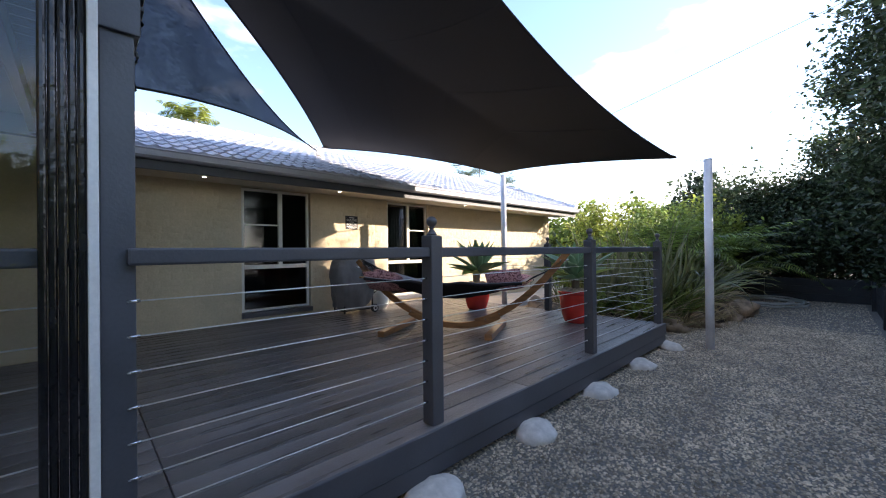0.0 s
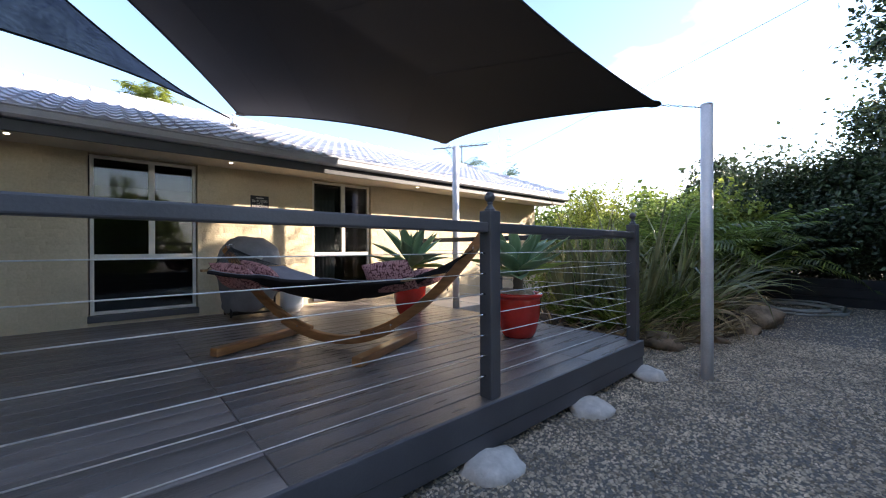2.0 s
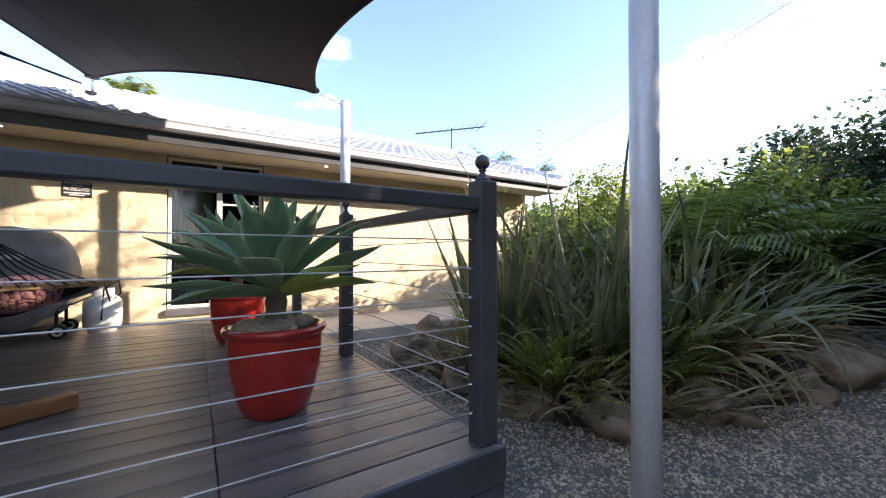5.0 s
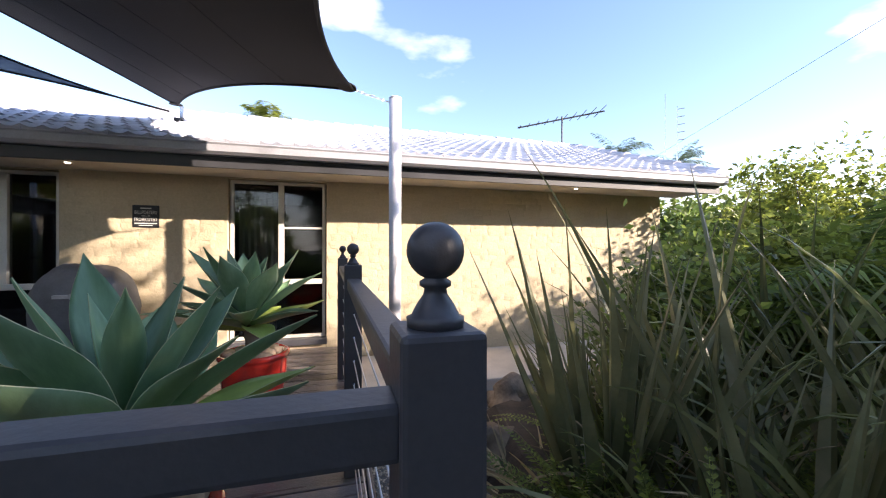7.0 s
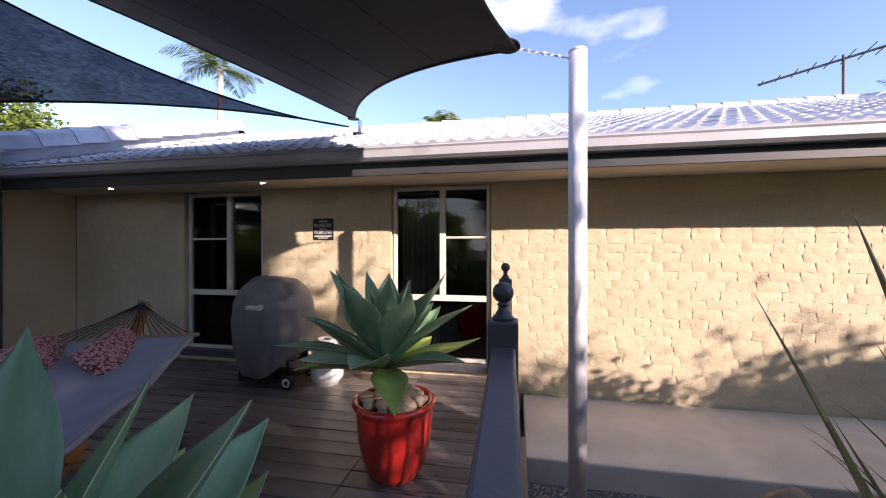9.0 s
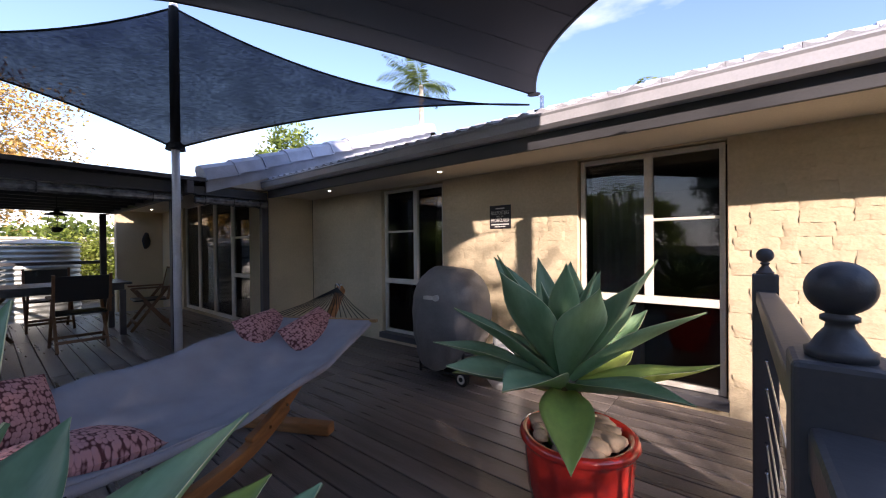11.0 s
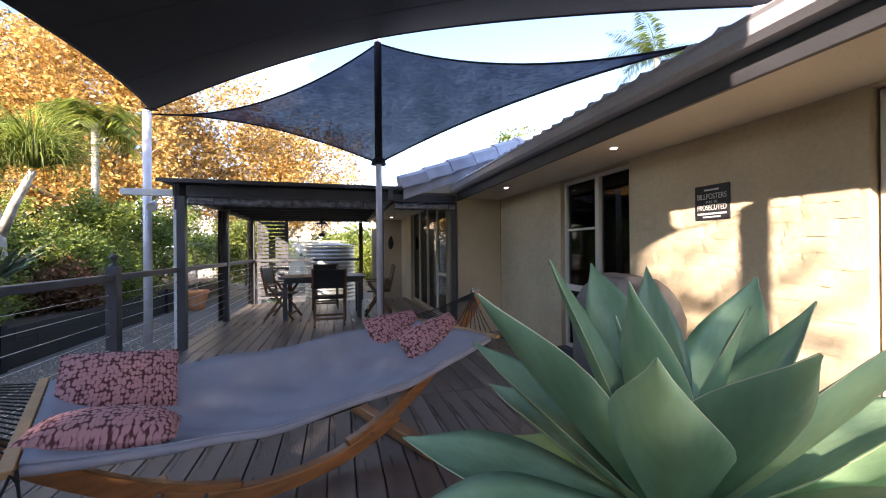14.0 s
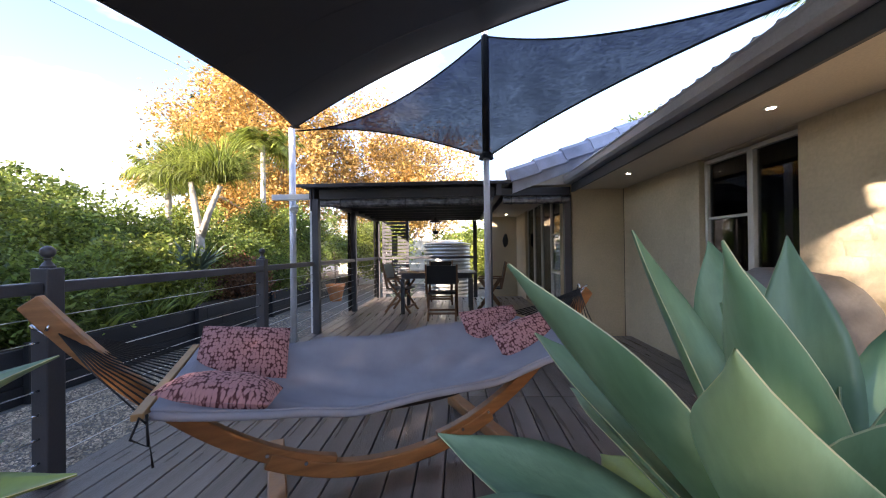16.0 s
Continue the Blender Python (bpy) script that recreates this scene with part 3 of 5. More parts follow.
tv, tf = tile_verts()
tile_me = bpy.data.meshes.new("tile")
tile_me.from_pydata(tv, [], tf)
tile_me.materials.append(TILE)
SL = math.atan(PITCH)
GA = 0.325
rest_v, rest_f = [], []
for ws, xa, nx, y0 in ((False, 0.08, 34, EY - 0.03), (True, -6.1, 20, 4.40)):
    rows = int((RIDGE - y0) / (GA * math.cos(SL)))
    for r in range(rows + 1):
        for c in range(nx):
            y = y0 + r * GA * math.cos(SL)
            m = Matrix.Translation((xa + c * 0.302, y, roof_z(y, ws) + random.uniform(-0.003, 0.003))) @ Matrix.Rotation(SL, 4, "X")
            if not ws and r < 9 and len(roof.children) < 301:
                o = new("tile", tile_me)
                o.parent = roof
                o.matrix_basis = m
            else:
                k = len(rest_v)
                rest_v += [tuple(m @ Vector(v)) for v in tv]
                rest_f += [tuple(i + k for i in f) for f in tf]
tagged(raw("far_tiles", rest_v, rest_f, TILE, roof), kind="stuff")


def cap_row(pts, name="ridge_cap", k=1.0):
    a, b = Vector(pts[0]), Vector(pts[1])
    n = max(2, int((b - a).length / 0.36))
    d = (b - a) / n
    for i in range(n):
        p, q = a + d * i, a + d * (i + 1.08)
        bm = bmesh.new()
        side = d.cross(Vector((0, 0, 1))).normalized()
        up = side.cross(d).normalized()
        prof = [(u * k, w * k) for u, w in ((-0.15, -0.10), (-0.13, 0.045), (-0.05, 0.095), (0.05, 0.095), (0.13, 0.045), (0.15, -0.10))]
        ra = [bm.verts.new(p + side * s + up * (u + 0.026)) for s, u in prof]
        rb = [bm.verts.new(q + side * s * 0.92 + up * u) for s, u in prof]
        for j in range(5):
            bm.faces.new((ra[j], ra[j + 1], rb[j + 1], rb[j]))
        bm.faces.new(ra[::-1])
        bm.faces.new(rb)
        part(name, bm, TILE, roof)


cap_row([(0.10, RIDGE, roof_z(RIDGE) + 0.03), (10.4, RIDGE, roof_z(RIDGE) + 0.03)], "ridge_cap", 0.6)
cap_row([(0.0, 4.40, roof_z(4.40, True) + 0.03), (0.0, RIDGE, roof_z(RIDGE, True) + 0.03)], "verge_cap")
cap_row([(10.38, EY, EZ + 0.03), (10.38, RIDGE, roof_z(RIDGE) + 0.03)], "verge_cap", 0.7)

bb = bmesh.new()
ya, yb = 4.45, RIDGE
vv = [bb.verts.new((x, y, roof_z(y, True) + dz)) for x in (0.004, 0.03) for y, dz in ((ya, -0.20), (yb, -0.20), (yb, 0.02), (ya, 0.02))]
for f in ((0, 1, 2, 3), (7, 6, 5, 4), (0, 4, 5, 1), (1, 5, 6, 2), (2, 6, 7, 3), (3, 7, 4, 0)):
    bb.faces.new([vv[i] for i in f])
bmesh.ops.recalc_face_normals(bb, faces=bb.faces)
part("barge_board", bb, TILE, roof)
eb = bmesh.new()
vv = [eb.verts.new((x, y, z)) for x in (-0.02, 0.002) for y, z in ((4.48, 2.33), (5.26, 2.33), (5.26, roof_z(5.26, True) - 0.05), (4.48, roof_z(4.48, True) - 0.05))]
for f in ((0, 1, 2, 3), (7, 6, 5, 4), (0, 4, 5, 1), (1, 5, 6, 2), (2, 6, 7, 3), (3, 7, 4, 0)):
    eb.faces.new([vv[i] for i in f])
bmesh.ops.recalc_face_normals(eb, faces=eb.faces)
part("eave_end", eb, SOFFIT, roof)

# concrete path
tagged(part("pavement", box(5.5, 4.80, -0.1, 10.8, WY - 0.002, 0.17, 0.012), CONC), "pale concrete path along the house wall", "path", kind="structure")

# ---- sail poles and sails ----
def pole(x, y, h, r, label, name="sail_pole"):
    ob = thing(name, label, "pole", Matrix.Translation((x, y, 0)), "shade sail poles")
    part("shaft", lathe([(r, -0.1), (r, h - 0.012)], 28), POLE, ob, "", True)
    part("cap", lathe([(r + 0.002, h - 0.012), (r + 0.002, h - 0.002), (r * 0.9, h + 0.004)], 28), POLE, ob)
    return ob


pole(5.73, 1.155, 2.44, 0.048, "tall pale silver steel pole beside the gravel")
pole(5.785, 4.437, 2.735, 0.052, "tall pale silver steel pole beside the concrete path")
pole(-0.69, 1.075, 3.42, 0.05, "tall white steel pole behind the covered deck")
p4 = pole(0.17, 4.09, 4.36, 0.042, "pale grey steel pole rising through the deck")
brk = thing("roof_bracket", "small galvanised steel bracket on the tiled roof", "bracket", Matrix.Translation((3.30, 7.10, roof_z(7.10))))
part("upright", box(-0.02, -0.02, -0.02, 0.02, 0.02, 0.24), STEEL, brk)
part("foot", box(-0.06, -0.10, -0.02, 0.06, 0.10, 0.05), STEEL, brk)

SA, SB, SC, SD = Vector((5.60, 1.50, 2.50)), Vector((5.44, 4.28, 2.70)), Vector((3.34, 6.85, 3.30)), Vector((-0.58, 1.17, 3.40))


def patch(corners, dip, n=40, peak=None):
    """A four-cornered membrane whose edges draw inwards."""
    a, b, c, d = corners
    mid = (a + b + c + d) / 4

    def edge(p, q, t, k=1.0):
        m = (p + q) / 2
        inn = (mid - m)
        inn.z *= 0.25
        return p.lerp(q, t) + inn * dip * k * 4 * t * (1 - t)

    def far_edge(p, q, t):
        if peak is None:
            return edge(p, q, t)
        return edge(p, peak, t * 2, 0.45) if t < 0.5 else edge(peak, q, t * 2 - 1, 0.45)

    vs = []
    for i in range(n + 1):
        for j in range(n + 1):
            u, v = i / n, j / n
            s = edge(a, b, u) * (1 - v) + far_edge(d, c, u) * v + edge(a, d, v, 1.25) * (1 - u) + edge(b, c, v) * u
            s -= (a * (1 - u) * (1 - v) + b * u * (1 - v) + d * (1 - u) * v + c * u * v)
            vs.append(s)
    fs = [(i * (n + 1) + j, (i + 1) * (n + 1) + j, (i + 1) * (n + 1) + j + 1, i * (n + 1) + j + 1) for i in range(n) for j in range(n)]
    rim = [i * (n + 1) for i in range(n + 1)] + [n * (n + 1) + j for j in range(1, n + 1)] + [i * (n + 1) + n for i in range(n - 1, -1, -1)] + list(range(n - 1, 0, -1))
    return vs, fs, rim


def shade_sail(corners, dip, material, label, ties, peak=None):
    ob = thing("shade_sail", label, "shade sail", group="shade sails")
    vs, fs, rim = patch(corners, dip, 40, peak)
    raw("cloth", [tuple(v) for v in vs], fs, material, ob, "", True)
    for j in (8, 16, 24, 32):
        part("stitched_seam", tube([vs[i * 41 + j] - Vector((0, 0, 0.004)) for i in range(41)], 0.0015, 5), material, ob, "", True)
    loop = [vs[i] for i in rim] + [vs[rim[0]]]
    part("hem", tube(loop, 0.012, 6), SEAM, ob, "", True)
    for c, t in zip(corners, ties):
        if t is None:
            continue
        t = Vector(t)
        dd = (t - c)
        k = max(3, int(dd.length / 0.045))
        bm = bmesh.new()
        for i in range(k):
            p, q = c + dd * (i / k), c + dd * ((i + 1.15) / k)
            o = Vector((0.0, 0.0, 0.009)) if i % 2 else dd.cross(Vector((0, 0, 1))).normalized() * 0.009
            tube([p, (p + q) / 2 + o, q], 0.0035, 5, bm)
            tube([p, (p + q) / 2 - o, q], 0.0035, 5, bm)
        part("chain", bm, STEEL, ob, "steel tensioning chain", True)
        cc = sum((Vector(v) for v in corners), Vector()) / 4
        bm = lathe([(0.075, -0.004), (0.075, 0.004)], 20)
        part("corner_patch", bm, SEAM, ob).matrix_basis = look(c + (cc - c).normalized() * 0.06, c + (cc - c).normalized() * 0.06 + (cc - c).cross(Vector((-(cc - c).y, (cc - c).x, 0))))
    return ob


shade_sail([SA, SB, SC, SD], 0.14, SAIL, "black woven shade sail stretched over the deck",
           [(5.70, 1.18, 2.41), (5.74, 4.43, 2.69), (3.30, 7.09, roof_z(7.1) + 0.22), (-0.67, 1.09, 3.40)], Vector((0.24, 4.06, 4.33)))

wingsail = thing("shade_sail", "blue black mesh shade sail strung across a tall pole", "shade sail", group="shade sails")
PX, PY = 0.17, 4.09
for far_c in (Vector((-0.62, 1.16, 3.36)), Vector((3.22, 6.92, 3.24))):
    n = 26
    top, bot = Vector((PX, PY, 4.30)), Vector((PX, PY, 2.68))
    vs, rows = [], []
    for i in range(n + 1):
        t = i / n
        e1 = top.lerp(far_c, t) - Vector((0, 0, 0.30)) * 4 * t * (1 - t)
        e2 = bot.lerp(far_c, t) + Vector((0, 0, 0.16)) * 4 * t * (1 - t)
        for j in range(13):
            vs.append(e1.lerp(e2, j / 12))
    fs = [(i * 13 + j, (i + 1) * 13 + j, (i + 1) * 13 + j + 1, i * 13 + j + 1) for i in range(n) for j in range(12)]
    raw("cloth", [tuple(v) for v in vs], fs, SAILB, wingsail, "", True)
    part("hem", tube([vs[i * 13] for i in range(n + 1)], 0.011, 6), SEAM, wingsail, "", True)
    part("hem", tube([vs[i * 13 + 12] for i in range(n + 1)], 0.011, 6), SEAM, wingsail, "", True)
part("sleeve", lathe([(0.05, 2.70), (0.05, 4.30)], 20, None, (PX, PY, 0)), SEAM, wingsail, "", True)
hubm = lathe([(0.10, -0.03), (0.09, 0.03), (0.06, 0.06)], 20, None, (PX, PY, 2.69))
part("hub", hubm, SEAM, wingsail)

# ---- pergola ----
perg = structure("pergola", "charcoal steel and timber pergola with a flat roof over the deck", "pergola")
for x, y in ((-0.005, 1.715), (-1.95, 1.70), (-4.1, 1.70), (-0.03, 4.125), (-4.1, 4.10), (-0.02, 5.19)):
    part("post", box(x - 0.045, y - 0.045, DZ, x + 0.045, y + 0.045, 2.19), CHAR, perg)
part("beam", box(-4.15, 1.63, 2.19, 0.03, 1.70, 2.34), GUTDARK, perg)
part("beam", box(-0.06, 4.30, 2.20, 0.0, 5.235, 2.30), GUTDARK, perg)
part("beam", box(-4.15, 4.22, 2.19, 0.10, 4.29, 2.34), CHAR, perg)
part("beam", box(-0.06, 1.76, 2.20, 0.0, 4.22, 2.33), GUTDARK, perg)
part("beam", box(-4.15, 1.70, 2.20, -4.08, 4.22, 2.33), CHAR, perg)
for i in range(8):
    x = -0.35 - i * 0.5
    part("rafter", box(x, 1.70, 2.22, x + 0.045, 4.22, 2.33), GUTDARK, perg)
sheet = bmesh.new()
n = 120
prev = None
for i in range(n + 1):
    y = 1.50 + (4.42 - 1.50) * i / n
    z = 2.353 + 0.009 * math.cos(i * math.pi / 2)
    cur = [sheet.verts.new((x, y, zz)) for x, zz in ((-4.4, z), (0.09, z), (0.09, z + 0.012), (-4.4, z + 0.012))]
    if prev:
        for k in range(4):
            sheet.faces.new((prev[k], prev[(k + 1) % 4], cur[(k + 1) % 4], cur[k]))
    prev = cur
part("roof_sheet", sheet, GUTDARK, perg)
part("flashing", box(0.088, 1.48, 2.345, 0.106, 4.44, 2.392, 0.003), CHAR, perg)
part("outrigger", box(-0.14, 1.05, 2.20, -0.06, 1.63, 2.28), WHITE, perg, "pale timber bracket arm")
part("bracket_plate", box(-0.07, 1.655, 2.02, 0.055, 1.667, 2.34), CHAR, perg)
rail((-1.905, RY + 0.03, 0), (-0.075, RY + 0.03, 0))
rail((-4.055, RY + 0.03, 0), (-1.995, RY + 0.03, 0))
rail((-4.1, 1.745, 0), (-4.1, 4.055, 0))


def rolled_blind(y0, y1, x):
    ob = thing("rolled_blind", "clear plastic cafe blind rolled up under a beam", "blind")
    bm = bmesh.new()
    prof = [(0.045 + 0.006 * math.sin(7 * a), a) for a in [2 * math.pi * k / 28 for k in range(28)]]
    rings = []
    for j in range(25):
        y = y0 + (y1 - y0) * j / 24
        rings.append([bm.verts.new((x + r * math.cos(a), y, 2.125 + r * math.sin(a) + 0.004 * math.sin(j * 1.7))) for r, a in prof])
    for a, b in zip(rings, rings[1:]):
        for k in range(28):
            bm.faces.new((a[k], a[(k + 1) % 28], b[(k + 1) % 28], b[k]))
    part("roll", bm, VINYL, ob, "", True)
    part("pelmet", box(x - 0.05, y0, 2.18, x + 0.05, y1, 2.20), GUTDARK, ob)
    for k in range(3):
        y = y0 + (y1 - y0) * (0.12 + 0.38 * k)
        part("strap", tube([(x + 0.056 * math.cos(a), y, 2.125 + 0.056 * math.sin(a)) for a in [2 * math.pi * q / 16 for q in range(17)]], 0.006, 5), BLACKP, ob)


VINYLB = mat("black_vinyl", (0.012, 0.012, 0.013), 0.18, 0, 0.3, 9, 0.3, 25)
VINYL = mat("folded_vinyl", (0.16, 0.165, 0.175), 0.10, 0, 0.6, 14, 0.4, 30, coat=0.8)
rolled_blind(1.80, 4.18, 0.03)
rolled_blind(4.32, 5.20, 0.03)
for a, b in ((-1.90, -0.082), (-4.05, -2.0)):
    cv = thing("cafe_blind", "clear plastic cafe blind let down beside the deck", "blind", group="lowered blinds")
    bm = bmesh.new()
    rows = []
    for i in range(25):
        x = a + (b - a) * i / 24
        rows.append([bm.verts.new((x, 1.645 - 0.0025 * math.sin(i * 0.8 + k * 0.4), DZ + 0.05 + (2.18 - DZ - 0.05) * k / 10)) for k in range(11)])
    for p, q in zip(rows, rows[1:]):
        for k in range(10):
            bm.faces.new((p[k], q[k], q[k + 1], p[k + 1]))
    sh = part("sheet", bm, CLEAR, cv, "", True)
    sh.visible_shadow = False
    for x in (a, b - 0.10):
        for k in range(5):
            part("edge_band", box(x + k * 0.021, 1.618 + 0.008 * (k % 2), DZ + 0.03, x + k * 0.021 + 0.019, 1.65 + 0.008 * (k % 2), 2.19, 0.006), VINYLB, cv, "folded glossy black edge of a clear blind")
tr = thing("blind_track", "white aluminium side track of a cafe blind", "track")
part("channel", box(-0.078, 1.605, DZ, -0.052, 1.660, 2.19), WHITE, tr)
fl = thing("floodlight", "small white spotlight hanging under a bracket arm", "floodlight", Matrix.Translation((-0.10, 1.42, 2.20)))
part("stem", tube([(0, 0, 0), (0, 0, -0.06), (0.03, -0.02, -0.09)], 0.010, 8), WHITE, fl, "", True)
part("lamp_head", lathe([(0.025, -0.05), (0.04, -0.03), (0.055, 0.04), (0.058, 0.06), (0.045, 0.055)], 20), WHITE, fl, "", True).matrix_basis = Matrix.Translation((0.05, -0.02, -0.12)) @ Matrix.Rotation(2.2, 4, "Y")
orn = thing("wall_ornament", "dark cast metal ornament hung on a cream wall", "ornament", Matrix.Translation((-4.985, 4.95, 1.70)))
part("plate", blob(0.11, 61, 2, 0.5, (0.16, 0.7, 1.6)), BLACKP, orn, "", True)
sc = structure("fence", "charcoal slatted timber privacy screen beyond the deck", "fence")
for i in range(22):
    z = 0.35 + i * 0.09
    part("slat", box(-4.60, 1.72, z, -4.575, 2.40, z + 0.062, 0), CHAR, sc)
for y in (1.74, 2.36):
    part("post", box(-4.67, y - 0.04, 0, -4.60, y + 0.04, 2.35, 0), CHAR, sc)

# ---- plants: builders ----
def leaf_cloud(name, centres, size, material, parent, seed, aspect=0.42, up=0.3, label=""):
    """Many small folded leaves, one mesh."""
    r = np.random.default_rng(seed)
    c = np.asarray(centres)
    n = len(c)
    d = r.normal(size=(n, 3))
    d[:, 2] = d[:, 2] * 0.6 + up
    d /= np.linalg.norm(d, axis=1)[:, None]
    s = np.cross(d, r.normal(size=(n, 3)))
    s /= np.linalg.norm(s, axis=1)[:, None] + 1e-9
    nn = np.cross(d, s)
    L = (size * r.uniform(0.6, 1.35, n))[:, None]
    v = np.stack([c, c + d * L * 0.5 + s * L * aspect * 0.5 + nn * L * 0.08, c + d * L, c + d * L * 0.5 - s * L * aspect * 0.5 + nn * L * 0.08], 1)
    f = (np.arange(n) * 4)[:, None] + np.arange(4)[None]
    return raw(name, v.reshape(-1, 3).tolist(), f.tolist(), material, parent, label)


def crown_points(r, c, rad, clumps, per, spread, hollow=0.55):
    u = r.normal(size=(clumps, 3))
    u /= np.linalg.norm(u, axis=1)[:, None]
    k = r.uniform(hollow, 1.0, clumps) * (1 + 0.28 * np.sin(u[:, 0] * 5 + u[:, 2] * 4 + c[0]))
    cc = np.asarray(c) + u * k[:, None] * np.asarray(rad)
    return cc, (cc[:, None] + r.normal(size=(clumps, per, 3)) * spread * r.uniform(0.5, 1.2, (clumps, 1, 1))).reshape(-1, 3)


def tree(name, loc, h, rad, material, seed, label, clumps=150, per=60, leaf=0.09, trunk=0.12, bark=None, low=0.35, spread=0.24, category="tree", limbs=9, grow=1.75):
    if category == "shrub":
        per, grow = int(per * 1.7), 1.25
    r = np.random.default_rng(seed)
    ob = thing(name, label, category, Matrix.Translation(loc))
    cz = h * (0.5 + low / 2)
    cc, pts = crown_points(r, (0, 0, cz), (rad, rad, h * (1 - low) / 2 * 1.02), clumps, per, spread)
    pts = pts[pts[:, 2] > 0.03]
    bm = bmesh.new()
    bend = r.uniform(-0.15, 0.15, 2) * rad
    top = (bend[0], bend[1], cz * 1.15)
    tube([(0, 0, -0.05), (bend[0] * 0.3, bend[1] * 0.3, cz * 0.35), (bend[0] * 0.7, bend[1] * 0.7, cz * 0.75), top], [trunk, trunk * 0.8, trunk * 0.6, trunk * 0.3], 10, bm)
    part("trunk", bm, bark or BARK, ob, "", True)
    bm = bmesh.new()
    for i in r.choice(len(cc), min(limbs * 3, len(cc)), replace=False):
        t = r.uniform(0.25, 0.8)
        a = Vector((bend[0] * t, bend[1] * t, cz * 1.1 * t))
        b = Vector(cc[i])
        m = a.lerp(b, 0.5) + Vector((0, 0, 0.12 * rad))
        tube([a, m, b], [trunk * 0.32, trunk * 0.2, trunk * 0.06], 6, bm)
    tagged(part("branching", bm, bark or BARK, ob, "", True), kind="stuff")
    leaf_cloud("crown", pts, leaf * grow, material, ob, seed + 1, 0.55)
    return ob


def blades(bm_v, bm_f, r, n, base_r, length, width, lean, droop, origin=(0, 0, 0), turn=0.0):
    for _ in range(n):
        a = r.uniform(0, 2 * math.pi)
        rr = base_r * math.sqrt(r.uniform(0, 1))
        b = Vector((origin[0] + rr * math.cos(a), origin[1] + rr * math.sin(a), origin[2]))
        az = a + r.normal(0, 0.7)
        L, W = length * r.uniform(0.55, 1.15), width * r.uniform(0.7, 1.2)
        th = min(abs(r.normal(lean, 0.18)), lean + 0.2)
        kk = droop * r.uniform(0.2, 1.6)
        out, side = Vector((math.cos(az), math.sin(az), 0)), Vector((-math.sin(az), math.cos(az), 0))
        tw = r.normal(0, 0.35)
        t0 = r.normal(0, turn) if turn else 0.0
        k0, p, m = len(bm_v), b.copy(), 8
        for i in range(m + 1):
            t = i / m
            ang = th + kk * t * t
            dv = out * math.sin(ang) + Vector((0, 0, math.cos(ang)))
            nv = out * math.cos(ang) - Vector((0, 0, math.sin(ang)))
            w = W * (0.55 + 0.45 * math.sin(math.pi * min(1, t * 1.4))) * (1 - t ** 2.2) + 0.0006
            sd = side * math.cos(t0 + tw * t) + nv * math.sin(t0 + tw * t)
            fold = (nv * math.cos(t0 + tw * t) - side * math.sin(t0 + tw * t)) * w * 0.2
            bm_v += [tuple(p - sd * w / 2 + fold), tuple(p - fold), tuple(p + sd * w / 2 + fold)]
            p = p + dv * (L / m)
        for i in range(m):
            q = k0 + i * 3
            bm_f += [(q, q + 1, q + 4, q + 3), (q + 1, q + 2, q + 5, q + 4)]


def strap_clump(name, loc, n, base_r, length, width, lean, droop, material, seed, label, category="flax", dry=0):
    r = np.random.default_rng(seed)
    ob = thing(name, label, category, Matrix.Translation(loc))
    v, f = [], []
    blades(v, f, r, n, base_r, length, width, lean, droop)
    tagged(raw("foliage", v, f, material, ob), kind="stuff")
    if dry:
        v, f = [], []
        blades(v, f, r, dry, base_r * 1.1, length * 0.62, width * 0.8, lean + 0.35, droop + 0.5)
        tagged(raw("dry_foliage", v, f, L_DRY, ob, "dry straw coloured leaves"), kind="stuff")
    return ob


def fronds(r, n, length, leaflet, lean, droop, pairs, lw, base=(0, 0, 0), narrow=1.0, hang=0.3):
    """Feathered fronds: rachis with paired leaflets."""
    v, f = [], []
    for _ in range(n):
        az = r.uniform(0, 2 * math.pi)
        L = length * r.uniform(0.65, 1.1)
        th, kk = max(0.03, r.normal(lean, 0.28)), droop * r.uniform(0.5, 1.4)
        out, side = Vector((math.cos(az), math.sin(az), 0)), Vector((-math.sin(az), math.cos(az), 0))
        p = Vector(base)
        for i in range(pairs):
            t = i / (pairs - 1)
            ang = th + kk * t
            dv = out * math.sin(ang) + Vector((0, 0, math.cos(ang)))
            p2 = p + dv * (L / pairs)
            k = len(v)
            w0 = 0.012 * L * (1 - t * 0.8) * 0.5
            v += [tuple(p - side * w0), tuple(p + side * w0), tuple(p2 + side * w0), tuple(p2 - side * w0)]
            f.append((k, k + 1, k + 2, k + 3))
            ll = leaflet * (0.25 + 0.75 * math.sin(math.pi * min(1.0, 0.12 + t * 0.88))) * narrow
            if t > 0.08:
                for s in (-1, 1):
                    tip = p + side * s * ll * 0.86 + dv * ll * 0.45 - Vector((0, 0, hang * ll * r.uniform(0.4, 1.4)))
                    mid = p.lerp(tip, 0.5) + Vector((0, 0, 0.06 * ll))
                    k = len(v)
                    v += [tuple(p), tuple(mid + dv * lw), tuple(tip), tuple(mid - dv * lw)]
                    f.append((k, k + 1, k + 2, k + 3))
            p = p2
    return v, f


def fern(loc, n, length, seed, material=None):
    r = np.random.default_rng(seed)
    ob = thing("fern", "green sword fern among garden grasses", "fern", Matrix.Translation(loc), "ferns")
    v, f = fronds(r, n, length, 0.055, 0.45, 1.0, 26, 0.009, (0, 0, 0), 1.0, 0.1)
    tagged(raw("foliage", v, f, material or L_GREEN, ob), kind="stuff")
    return ob


